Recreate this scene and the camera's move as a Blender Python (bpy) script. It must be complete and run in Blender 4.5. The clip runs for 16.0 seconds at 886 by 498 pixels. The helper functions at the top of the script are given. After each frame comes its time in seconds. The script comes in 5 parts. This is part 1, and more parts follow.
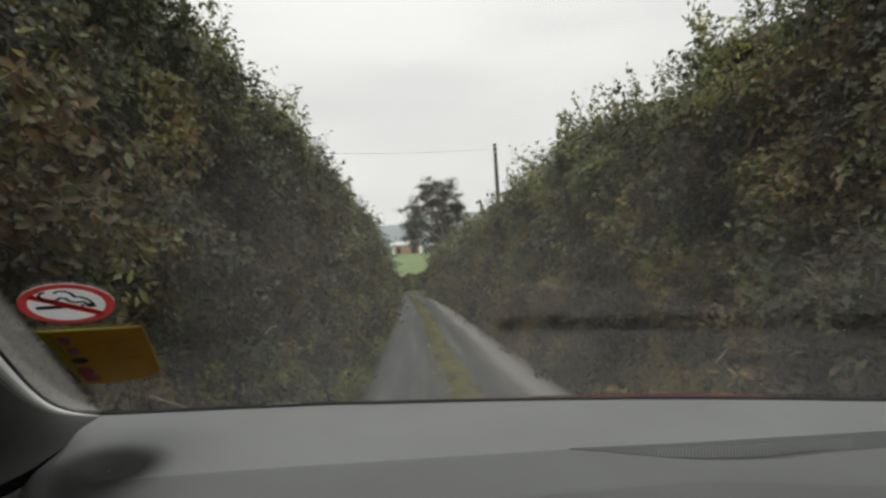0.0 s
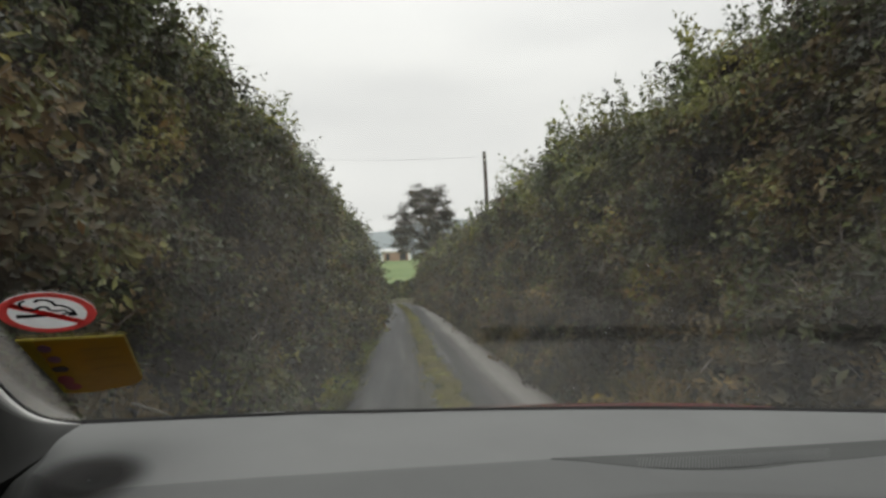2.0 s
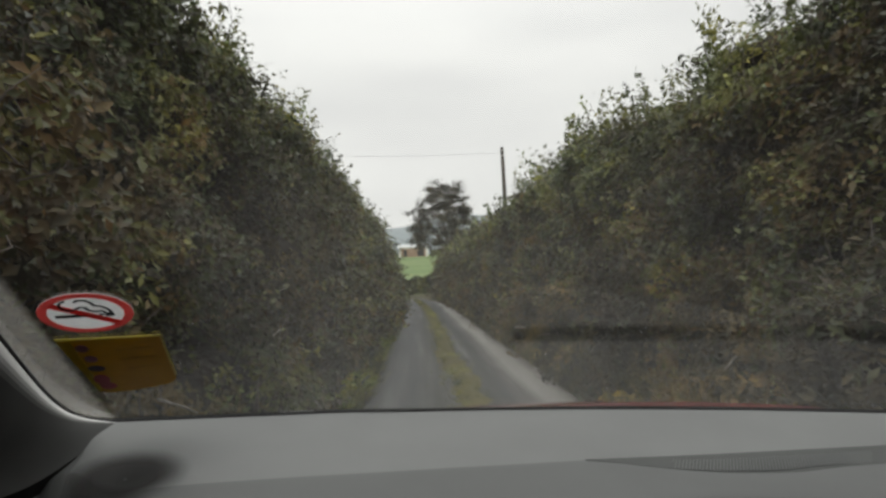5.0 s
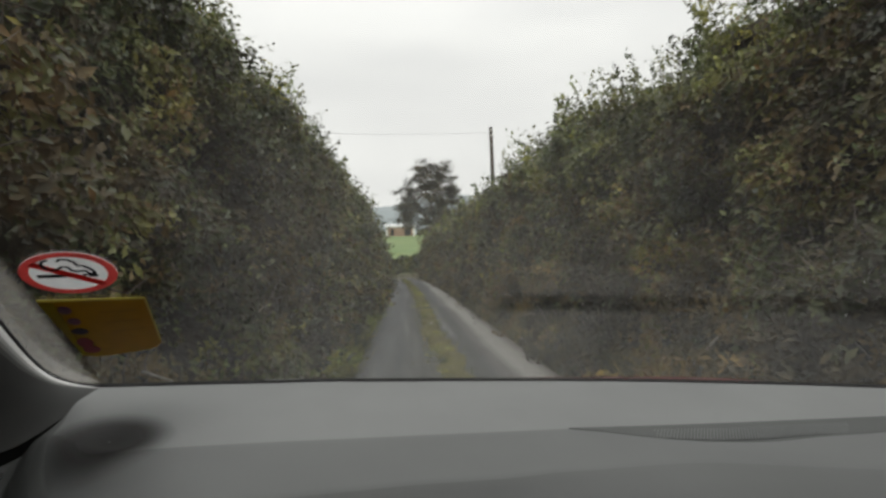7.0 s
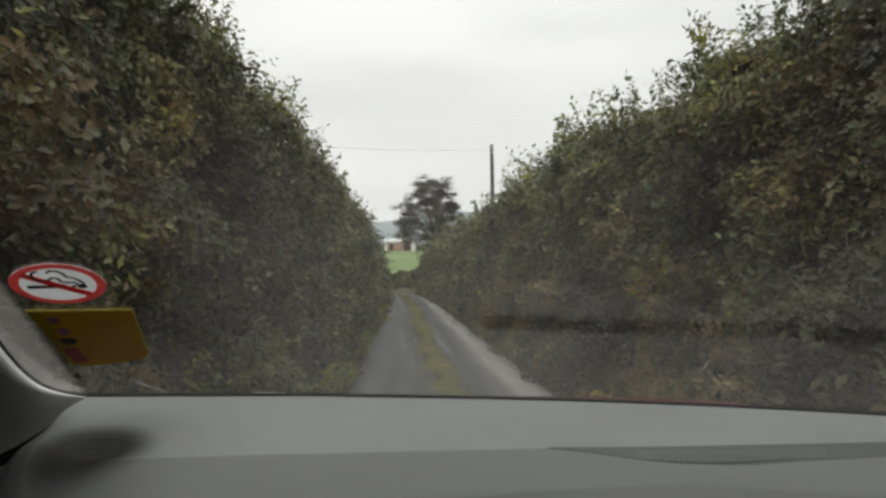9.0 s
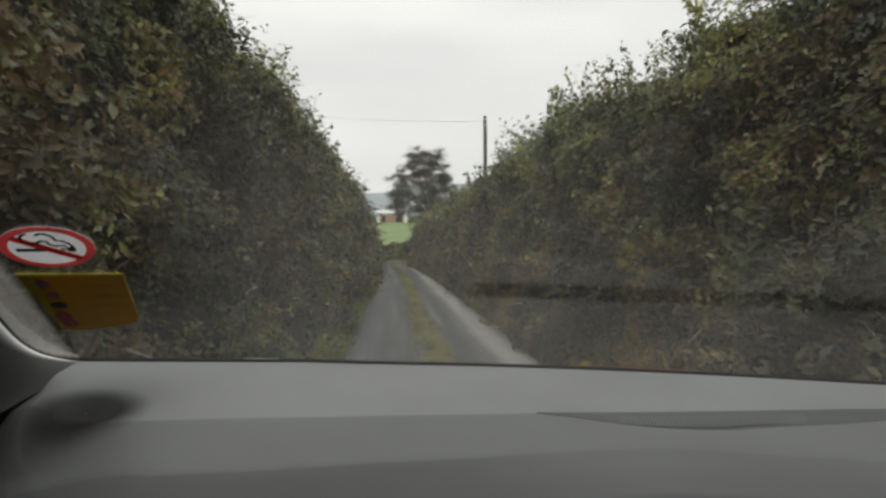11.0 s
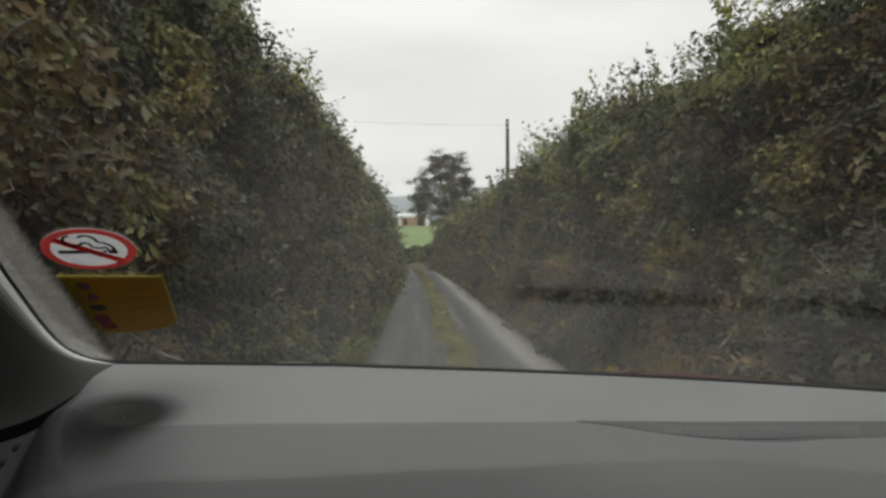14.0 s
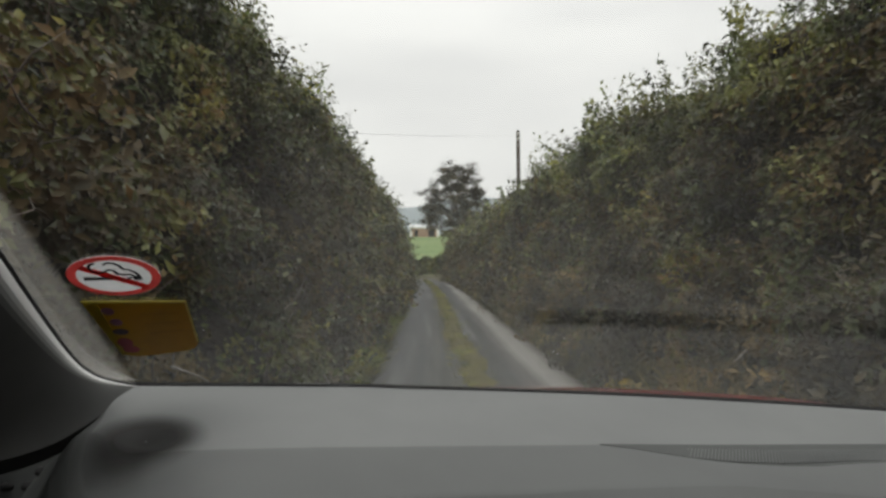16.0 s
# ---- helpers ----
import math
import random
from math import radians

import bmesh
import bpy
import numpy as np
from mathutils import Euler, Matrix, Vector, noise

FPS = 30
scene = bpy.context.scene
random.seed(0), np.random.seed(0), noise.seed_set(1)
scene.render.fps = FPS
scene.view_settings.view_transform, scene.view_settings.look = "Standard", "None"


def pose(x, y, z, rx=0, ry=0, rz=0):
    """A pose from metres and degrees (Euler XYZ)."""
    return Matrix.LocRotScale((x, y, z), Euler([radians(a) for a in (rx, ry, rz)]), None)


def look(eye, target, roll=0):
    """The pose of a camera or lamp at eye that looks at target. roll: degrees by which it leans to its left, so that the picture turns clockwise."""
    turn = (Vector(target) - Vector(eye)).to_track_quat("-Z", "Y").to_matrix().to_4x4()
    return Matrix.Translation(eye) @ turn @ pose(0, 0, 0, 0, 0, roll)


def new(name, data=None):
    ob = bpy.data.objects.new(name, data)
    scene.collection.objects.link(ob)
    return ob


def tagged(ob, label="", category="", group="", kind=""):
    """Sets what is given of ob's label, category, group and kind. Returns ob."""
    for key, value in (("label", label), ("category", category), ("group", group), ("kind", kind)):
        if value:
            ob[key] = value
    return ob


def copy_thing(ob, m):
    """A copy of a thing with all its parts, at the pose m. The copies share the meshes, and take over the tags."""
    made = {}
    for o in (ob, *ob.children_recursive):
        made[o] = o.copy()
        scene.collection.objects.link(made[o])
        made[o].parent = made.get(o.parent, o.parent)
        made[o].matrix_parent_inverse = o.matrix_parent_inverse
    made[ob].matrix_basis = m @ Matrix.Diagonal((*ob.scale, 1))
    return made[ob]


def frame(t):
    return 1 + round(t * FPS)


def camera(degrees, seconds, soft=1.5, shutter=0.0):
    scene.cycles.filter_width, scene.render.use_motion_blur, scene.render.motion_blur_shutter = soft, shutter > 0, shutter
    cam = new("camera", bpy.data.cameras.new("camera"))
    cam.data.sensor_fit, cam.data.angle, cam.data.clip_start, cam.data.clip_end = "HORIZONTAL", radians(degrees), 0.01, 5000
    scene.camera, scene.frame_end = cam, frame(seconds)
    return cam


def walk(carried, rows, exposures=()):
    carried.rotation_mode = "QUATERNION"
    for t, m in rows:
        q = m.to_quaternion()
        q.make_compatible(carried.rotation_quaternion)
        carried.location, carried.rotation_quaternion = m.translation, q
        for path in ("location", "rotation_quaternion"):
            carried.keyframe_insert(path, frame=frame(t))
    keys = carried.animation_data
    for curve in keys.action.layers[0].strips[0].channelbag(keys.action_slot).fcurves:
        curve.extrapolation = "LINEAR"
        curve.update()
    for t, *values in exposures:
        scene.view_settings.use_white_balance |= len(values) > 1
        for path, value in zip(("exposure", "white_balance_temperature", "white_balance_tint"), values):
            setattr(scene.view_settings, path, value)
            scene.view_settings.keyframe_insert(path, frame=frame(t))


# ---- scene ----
# A red hatchback stands in a narrow hedged lane; the camera is held over the passenger's side of the dashboard.
cam = camera(70.0, 16.0, soft=2.8)
ROWS = [
    (0, 0.0303, -0.0072, 1.2936, 92.544, 2.833, -2.941),
    (0.5, 0.0259, -0.0047, 1.2925, 92.334, 2.364, -2.933),
    (1, 0.0479, -0.0224, 1.2935, 92.726, 2.232, -4.364),
    (1.5, 0.0364, -0.0110, 1.2976, 92.515, 2.557, -4.289),
    (2, 0.0363, -0.0129, 1.2971, 93.137, 2.442, -3.959),
    (2.5, 0.0368, -0.0092, 1.2929, 92.999, 2.731, -3.415),
    (3, 0.0279, -0.0076, 1.2968, 93.366, 2.097, -2.538),
    (3.5, 0.0235, -0.0064, 1.2996, 93.425, 2.185, -2.156),
    (4, 0.0226, -0.0023, 1.3023, 93.100, 2.699, -2.513),
    (6.5, 0.0134, -0.0071, 1.2946, 92.576, 1.801, -2.450),
    (7, 0.0171, -0.0016, 1.2879, 90.967, 1.691, -3.588),
    (7.5, 0.0255, -0.0054, 1.2864, 92.037, 1.562, -3.427),
    (8, 0.0184, -0.0064, 1.2911, 92.456, 0.875, -3.652),
    (8.5, 0.0293, -0.0162, 1.2954, 92.945, -0.018, -4.246),
    (9, 0.0330, -0.0185, 1.2912, 92.411, 0.413, -3.719),
    (9.5, 0.0216, -0.0118, 1.2848, 89.453, 0.060, -3.665),
    (12, 0.0424, -0.0263, 1.2862, 90.103, 0.128, -4.728),
    (12.5, 0.0191, 0.0009, 1.2866, 89.562, -0.027, -3.289),
    (13, 0.0288, -0.0048, 1.2807, 88.666, 0.020, -3.126),
    (13.5, 0.0088, 0.0034, 1.2866, 90.165, -0.753, -1.829),
    (14, 0.0139, -0.0032, 1.2852, 90.175, -0.154, -2.492),
    (14.5, -0.0039, 0.0040, 1.2884, 90.852, -0.662, -1.396),
    (15, -0.0083, 0.0018, 1.2911, 90.781, -0.880, -0.774),
    (15.5, -0.0022, 0.0017, 1.2895, 90.876, -0.560, -1.582),
    (16, 0.0022, -0.0002, 1.2989, 91.155, 0.064, -1.504),
]
walk(cam, [(t, pose(x, y, z, rx, ry, rz)) for t, x, y, z, rx, ry, rz in ROWS],
     [(0, -0.06), (4, -0.04), (6.5, -0.01), (7.5, 0.03), (8.5, 0.03), (9.5, -0.01), (12, -0.02), (16, -0.02)])

# ---------------------------------------------------------------- world and light
SUN_UP, SUN_TURN = radians(48), radians(200)
world = bpy.data.worlds.new("overcast")
scene.world = world
world.use_nodes = True
wn, wl = world.node_tree.nodes, world.node_tree.links
sky = wn.new("ShaderNodeTexSky")
sky.sky_type, sky.sun_disc = "NISHITA", False
sky.sun_elevation, sky.sun_rotation = SUN_UP, SUN_TURN
sky.dust_density, sky.air_density = 6.0, 1.0
grey = wn.new("ShaderNodeHueSaturation")
grey.inputs["Saturation"].default_value = 0.12
grey.inputs["Value"].default_value = 0.10
wl.new(sky.outputs[0], grey.inputs["Color"])
coord = wn.new("ShaderNodeTexCoord")
stretch = wn.new("ShaderNodeMapping")
stretch.inputs["Scale"].default_value = (1.2, 1.2, 5.0)
wl.new(coord.outputs["Generated"], stretch.inputs["Vector"])
cloud = wn.new("ShaderNodeTexNoise")
cloud.inputs["Scale"].default_value, cloud.inputs["Detail"].default_value = 1.6, 6.0
cloud.inputs["Roughness"].default_value = 0.45
wl.new(stretch.outputs[0], cloud.inputs["Vector"])
cloud_tone = wn.new("ShaderNodeValToRGB")
cloud_tone.color_ramp.elements[0].position, cloud_tone.color_ramp.elements[0].color = 0.3, (0.87, 0.87, 0.86, 1)
cloud_tone.color_ramp.elements[1].position, cloud_tone.color_ramp.elements[1].color = 0.62, (1.06, 1.055, 1.025, 1)
wl.new(cloud.outputs["Fac"], cloud_tone.inputs[0])
split = wn.new("ShaderNodeSeparateXYZ")
wl.new(coord.outputs["Generated"], split.inputs[0])
rise = wn.new("ShaderNodeMapRange")          # an overcast sky is brighter overhead than at the horizon
rise.inputs["From Min"].default_value, rise.inputs["From Max"].default_value = 0.25, 1.0
rise.inputs["To Min"].default_value, rise.inputs["To Max"].default_value = 1.0, 2.2
rise.interpolation_type = "SMOOTHSTEP"
wl.new(split.outputs["Z"], rise.inputs["Value"])
bright = wn.new("ShaderNodeVectorMath")
bright.operation = "SCALE"
wl.new(cloud_tone.outputs[0], bright.inputs[0])
wl.new(rise.outputs[0], bright.inputs["Scale"])
both = wn.new("ShaderNodeMixRGB")
both.inputs[0].default_value = 0.92
wl.new(grey.outputs[0], both.inputs[1])
wl.new(bright.outputs[0], both.inputs[2])
back = wn["Background"]
wl.new(both.outputs[0], back.inputs["Color"])
back.inputs["Strength"].default_value = 1.0

sun_data = bpy.data.lights.new("sun", "SUN")
sun_data.energy, sun_data.angle, sun_data.color = 0.6, radians(25), (1.0, 0.97, 0.92)
sun = new("sun", sun_data)
sun.matrix_world = look((0, 0, 60), (60 * math.sin(SUN_TURN) / math.tan(SUN_UP) * -1, 60 * math.cos(SUN_TURN) / math.tan(SUN_UP) * -1, 0))


# ---------------------------------------------------------------- materials
def material(name, base, rough=0.7, metal=0.0, spec=0.5):
    """A principled material: its nodes, links and shader."""
    m = bpy.data.materials.new(name)
    m.use_nodes = True
    b = m.node_tree.nodes["Principled BSDF"]
    b.inputs["Base Color"].default_value = (*base, 1)
    b.inputs["Roughness"].default_value, b.inputs["Metallic"].default_value = rough, metal
    b.inputs["Specular IOR Level"].default_value = spec
    return m


def noise_node(m, scale, detail=4.0, rough=0.5, where="Object", stretch=None):
    n, l = m.node_tree.nodes, m.node_tree.links
    tc, tx = n.new("ShaderNodeTexCoord"), n.new("ShaderNodeTexNoise")
    tx.inputs["Scale"].default_value, tx.inputs["Detail"].default_value = scale, detail
    tx.inputs["Roughness"].default_value = rough
    if stretch:
        mp = n.new("ShaderNodeMapping")
        mp.inputs["Scale"].default_value = stretch
        l.new(tc.outputs[where], mp.inputs[0])
        l.new(mp.outputs[0], tx.inputs["Vector"])
    else:
        l.new(tc.outputs[where], tx.inputs["Vector"])
    return tx


def ramp_node(m, source, stops):
    n, l = m.node_tree.nodes, m.node_tree.links
    r = n.new("ShaderNodeValToRGB")
    el = r.color_ramp.elements
    while len(el) < len(stops):
        el.new(0.5)
    for e, (p, c) in zip(el, stops):
        e.position, e.color = p, (*c, 1)
    l.new(source, r.inputs[0])
    return r


def mix_node(m, fac, a, b, kind="MIX"):
    n, l = m.node_tree.nodes, m.node_tree.links
    x = n.new("ShaderNodeMixRGB")
    x.blend_type = kind
    for k, v in ((0, fac), (1, a), (2, b)):
        if hasattr(v, "is_output"):
            l.new(v, x.inputs[k])
        else:
            x.inputs[k].default_value = v if k == 0 else (*v, 1)
    return x


def bump_node(m, source, strength, distance):
    n, l = m.node_tree.nodes, m.node_tree.links
    b = n.new("ShaderNodeBump")
    b.inputs["Strength"].default_value, b.inputs["Distance"].default_value = strength, distance
    l.new(source, b.inputs["Height"])
    l.new(b.outputs[0], n["Principled BSDF"].inputs["Normal"])


def colour(m, socket):
    m.node_tree.links.new(socket, m.node_tree.nodes["Principled BSDF"].inputs["Base Color"])


def grained(name, low, high, scale, rough, bump=0.2, distance=0.002, fine=900.0, spec=0.5):
    """A surface with soft large variation and a fine grain in relief."""
    m = material(name, low, rough, 0, spec)
    big = noise_node(m, scale)
    colour(m, ramp_node(m, big.outputs["Fac"], [(0.35, low), (0.68, high)]).outputs[0])
    bump_node(m, noise_node(m, fine, 2.0).outputs["Fac"], bump, distance)
    return m


def leafy(name, stops, rough=0.55, through_light=0.25):
    """Leaves: one tone per leaf, a little light through them."""
    m = material(name, stops[0][1], rough, 0, 0.3)
    n, l = m.node_tree.nodes, m.node_tree.links
    geo = n.new("ShaderNodeNewGeometry")
    tone = ramp_node(m, geo.outputs["Random Per Island"], stops)
    patch = noise_node(m, 0.9, 3.0)
    dim = ramp_node(m, patch.outputs["Fac"], [(0.33, (0.30, 0.30, 0.30)), (0.50, (1.20, 1.19, 1.14)), (0.67, (2.15, 2.08, 1.80))])
    kin = ramp_node(m, noise_node(m, 2.6, 3.0).outputs["Fac"], [(0.36, (0.50, 0.56, 0.60)), (0.64, (1.46, 1.38, 1.20))])
    tuft = ramp_node(m, noise_node(m, 6.5, 2.0).outputs["Fac"], [(0.34, (0.60, 0.62, 0.64)), (0.66, (1.40, 1.37, 1.30))])
    both_ = mix_node(m, 1.0, mix_node(m, 1.0, tone.outputs[0], dim.outputs[0], "MULTIPLY").outputs[0], kin.outputs[0], "MULTIPLY")
    both_ = mix_node(m, 1.0, both_.outputs[0], tuft.outputs[0], "MULTIPLY")
    # whole plants differ in hue: cooler green here, gold and rust there
    hue = ramp_node(m, noise_node(m, 1.37, 4.0, 0.6).outputs["Fac"], [(0.36, (0.84, 1.02, 1.14)), (0.50, (0.98, 1.0, 0.94)), (0.66, (1.20, 1.02, 0.64))])
    both_ = mix_node(m, 1.0, both_.outputs[0], hue.outputs[0], "MULTIPLY")
    colour(m, both_.outputs[0])
    tr, mx = n.new("ShaderNodeBsdfTranslucent"), n.new("ShaderNodeMixShader")
    l.new(both_.outputs[0], tr.inputs["Color"])
    mx.inputs[0].default_value = through_light
    l.new(n["Principled BSDF"].outputs[0], mx.inputs[1])
    l.new(tr.outputs[0], mx.inputs[2])
    l.new(mx.outputs[0], n["Material Output"].inputs["Surface"])
    return m


GREEN_LEAF = leafy("green leaf", [(0.0, (0.066, 0.072, 0.033)), (0.5, (0.075, 0.082, 0.037)), (0.95, (0.084, 0.091, 0.041)),
                                  (0.985, (0.098, 0.103, 0.047)), (1.0, (0.13, 0.125, 0.065))], 0.42)
DRY_LEAF = leafy("dry leaf", [(0.0, (0.052, 0.040, 0.022)), (0.5, (0.060, 0.046, 0.026)), (0.97, (0.070, 0.053, 0.030)), (1.0, (0.11, 0.072, 0.034))], 0.6, 0.15)
CREST_LEAF = leafy("young green leaf", [(0.0, (0.078, 0.093, 0.036)), (0.5, (0.096, 0.112, 0.044)), (1.0, (0.125, 0.135, 0.056))], 0.45)
PINE_LEAF = leafy("tree leaf", [(0.0, (0.026, 0.025, 0.020)), (0.6, (0.040, 0.037, 0.030)), (1.0, (0.062, 0.054, 0.043))], 0.6, 0.1)
DRY_GRASS = leafy("withered grass", [(0.0, (0.056, 0.050, 0.022)), (0.6, (0.080, 0.070, 0.030)), (1.0, (0.12, 0.096, 0.044))], 0.7, 0.2)
GRASS_BLADE = leafy("grass blade", [(0.0, (0.060, 0.078, 0.018)), (0.6, (0.125, 0.138, 0.030)), (1.0, (0.22, 0.185, 0.05))], 0.6, 0.3)
TWIG = grained("twig bark", (0.055, 0.043, 0.034), (0.12, 0.10, 0.085), 6.0, 0.85, 0.5, 0.003, 60.0)
DEAD_WOOD = grained("bleached dead wood", (0.20, 0.18, 0.15), (0.34, 0.31, 0.27), 12.0, 0.9, 0.4, 0.002, 90.0)
# bark tone darkened to paint the shade inside the hedges
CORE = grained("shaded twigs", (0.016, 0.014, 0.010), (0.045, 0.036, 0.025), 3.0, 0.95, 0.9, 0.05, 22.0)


def land_material():
    """Meadow, with bare brown earth and leaf litter under the hedges and at the lane's edge."""
    m = grained("meadow grass", (0.085, 0.14, 0.035), (0.13, 0.18, 0.055), 0.08, 0.9, 0.6, 0.05, 6.0)
    n, l = m.node_tree.nodes, m.node_tree.links
    grass = n["Principled BSDF"].inputs["Base Color"].links[0].from_socket
    tc, sp, ab, rng, far = n.new("ShaderNodeTexCoord"), n.new("ShaderNodeSeparateXYZ"), n.new("ShaderNodeMath"), n.new("ShaderNodeMapRange"), n.new("ShaderNodeMapRange")
    l.new(tc.outputs["Object"], sp.inputs[0])
    ab.operation = "ABSOLUTE"
    l.new(sp.outputs["X"], ab.inputs[0])
    rng.inputs["From Min"].default_value, rng.inputs["From Max"].default_value = 3.2, 4.8
    l.new(ab.outputs[0], rng.inputs["Value"])
    far.inputs["From Min"].default_value, far.inputs["From Max"].default_value = 47.5, 49.5
    l.new(sp.outputs["Y"], far.inputs["Value"])
    top = n.new("ShaderNodeMath")
    top.operation = "MAXIMUM"
    l.new(rng.outputs[0], top.inputs[0])
    l.new(far.outputs[0], top.inputs[1])
    soil = ramp_node(m, noise_node(m, 5.0, 5.0).outputs["Fac"], [(0.35, (0.045, 0.038, 0.022)), (0.65, (0.085, 0.080, 0.035))])
    colour(m, mix_node(m, top.outputs[0], soil.outputs[0], grass).outputs[0])
    return m


MEADOW = land_material()
HILL = grained("hazy far hillside", (0.20, 0.23, 0.24), (0.25, 0.28, 0.28), 0.006, 1.0, 0.0, 0.1, 0.05)
POLE_WOOD = grained("creosoted pole", (0.035, 0.028, 0.022), (0.08, 0.065, 0.05), 5.0, 0.85, 0.4, 0.004, 40.0)
CABLE = material("black cable", (0.02, 0.02, 0.02), 0.6)
BRICK_WALL = grained("farm wall", (0.26, 0.17, 0.12), (0.36, 0.25, 0.19), 0.6, 0.9, 0.3, 0.02, 6.0)
PLASTER = grained("pale plaster", (0.60, 0.58, 0.52), (0.72, 0.70, 0.64), 0.5, 0.9, 0.2, 0.01, 8.0)
SLATE = grained("pale sheet roof", (0.46, 0.47, 0.47), (0.58, 0.59, 0.58), 0.4, 0.6, 0.2, 0.02, 4.0)
DARK_OPENING = material("dark opening", (0.02, 0.02, 0.022), 0.4)

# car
# one grey plastic; pad and roll are darker copies painted for shade
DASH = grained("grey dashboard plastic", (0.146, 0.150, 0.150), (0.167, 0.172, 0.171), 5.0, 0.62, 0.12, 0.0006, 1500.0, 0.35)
DASH_MID = grained("shaded dashboard plastic", (0.107, 0.110, 0.110), (0.120, 0.124, 0.123), 5.0, 0.68, 0.12, 0.0006, 1500.0, 0.3)
DASH_LOW = grained("deeper shaded dashboard plastic", (0.097, 0.100, 0.099), (0.109, 0.112, 0.112), 5.0, 0.7, 0.12, 0.0006, 1500.0, 0.3)
# pale colour stands in for the highlight along the pillar's edge
LIT_TRIM = grained("lit pillar trim plastic", (0.78, 0.783, 0.775), (0.83, 0.833, 0.825), 6.0, 0.40, 0.08, 0.0005, 1500.0, 0.4)
DARK_PLASTIC = grained("dark plastic", (0.035, 0.036, 0.037), (0.055, 0.056, 0.057), 9.0, 0.6, 0.15, 0.0006, 1200.0, 0.35)
GRILLE = grained("speaker grille plastic", (0.067, 0.070, 0.069), (0.076, 0.079, 0.078), 9.0, 0.7, 0.15, 0.0006, 1200.0, 0.25)


DARK_SPOT_AT, DARK_SPOT_TURN = (-0.311, 0.719), 0.36


def dark_spot_material():
    """A dark spot laid on the dashboard, darkest in the middle and fading out to none."""
    m = material("fading dark spot", (0.15, 0.15, 0.145), 0.65, 0, 0.3)
    n, l = m.node_tree.nodes, m.node_tree.links
    tc, mp, ln = n.new("ShaderNodeTexCoord"), n.new("ShaderNodeMapping"), n.new("ShaderNodeVectorMath")
    mp.vector_type = "TEXTURE"
    mp.inputs["Location"].default_value, mp.inputs["Scale"].default_value = (*DARK_SPOT_AT, 1.10), (0.070, 0.076, 10.0)
    mp.inputs["Rotation"].default_value = (0, 0, DARK_SPOT_TURN)
    l.new(tc.outputs["Object"], mp.inputs[0])
    ln.operation = "LENGTH"
    l.new(mp.outputs[0], ln.inputs[0])
    colour(m, ramp_node(m, ln.outputs["Value"], [(0.0, (0.010, 0.010, 0.010)), (0.4, (0.014, 0.014, 0.014)), (0.97, (0.03, 0.03, 0.03))]).outputs[0])
    bump_node(m, noise_node(m, 1500.0, 2.0).outputs["Fac"], 0.12, 0.0006)
    # the dark tone fades to transparent towards the rim
    gap, mx = n.new("ShaderNodeBsdfTransparent"), n.new("ShaderNodeMixShader")
    l.new(ramp_node(m, ln.outputs["Value"], [(0.32, (0, 0, 0)), (0.58, (0.28, 0.28, 0.28)), (0.82, (0.78, 0.78, 0.78)), (0.99, (1, 1, 1))]).outputs[0], mx.inputs[0])
    l.new(n["Principled BSDF"].outputs[0], mx.inputs[1])
    l.new(gap.outputs[0], mx.inputs[2])
    l.new(mx.outputs[0], n["Material Output"].inputs["Surface"])
    return m


DARK_SPOT = dark_spot_material()
RUBBER = material("black rubber", (0.012, 0.012, 0.012), 0.7, 0, 0.3)
# same pillar plastic, coloured dark where it turns into shade
SHADOW_TRIM = grained("shaded trim plastic", (0.042, 0.043, 0.042), (0.060, 0.061, 0.059), 6.0, 0.6, 0.08, 0.0005, 1500.0, 0.3)
# dashboard end tones, each darker to paint in the corner's shade
END_SOFT = grained("dashboard end, light shade", (0.089, 0.092, 0.091), (0.099, 0.103, 0.102), 6.0, 0.68, 0.08, 0.0005, 1500.0, 0.25)
END_MID = grained("dashboard end, middle shade", (0.069, 0.072, 0.071), (0.080, 0.083, 0.082), 6.0, 0.7, 0.08, 0.0005, 1500.0, 0.2)
END_BAND = grained("dashboard end, deep shade", (0.049, 0.052, 0.051), (0.061, 0.064, 0.063), 6.0, 0.7, 0.08, 0.0005, 1500.0, 0.2)
# pillar trim is one plastic; these tones paint its fall into shade
HALF_LIT_TRIM = grained("half-lit trim plastic", (0.44, 0.443, 0.437), (0.48, 0.483, 0.477), 6.0, 0.45, 0.08, 0.0005, 1500.0, 0.35)
DIM_LIT_TRIM = grained("dim-lit trim plastic", (0.22, 0.222, 0.218), (0.25, 0.252, 0.248), 6.0, 0.45, 0.08, 0.0005, 1500.0, 0.35)
HALF_SHADED_TRIM = grained("half-shaded trim plastic", (0.085, 0.087, 0.084), (0.10, 0.102, 0.098), 6.0, 0.5, 0.08, 0.0005, 1500.0, 0.35)
HEADLINER = grained("pale headliner cloth", (0.16, 0.16, 0.155), (0.20, 0.20, 0.19), 8.0, 0.95, 0.3, 0.001, 700.0)
CLOTH = grained("dark seat cloth", (0.03, 0.031, 0.034), (0.06, 0.06, 0.065), 20.0, 0.95, 0.4, 0.001, 500.0)
PAINT = material("red car paint", (0.24, 0.012, 0.012), 0.28, 0.0, 0.5)
PAINT.node_tree.nodes["Principled BSDF"].inputs["Coat Weight"].default_value = 0.8
colour(PAINT, ramp_node(PAINT, noise_node(PAINT, 7.0).outputs["Fac"], [(0.3, (0.20, 0.010, 0.010)), (0.7, (0.27, 0.016, 0.015))]).outputs[0])
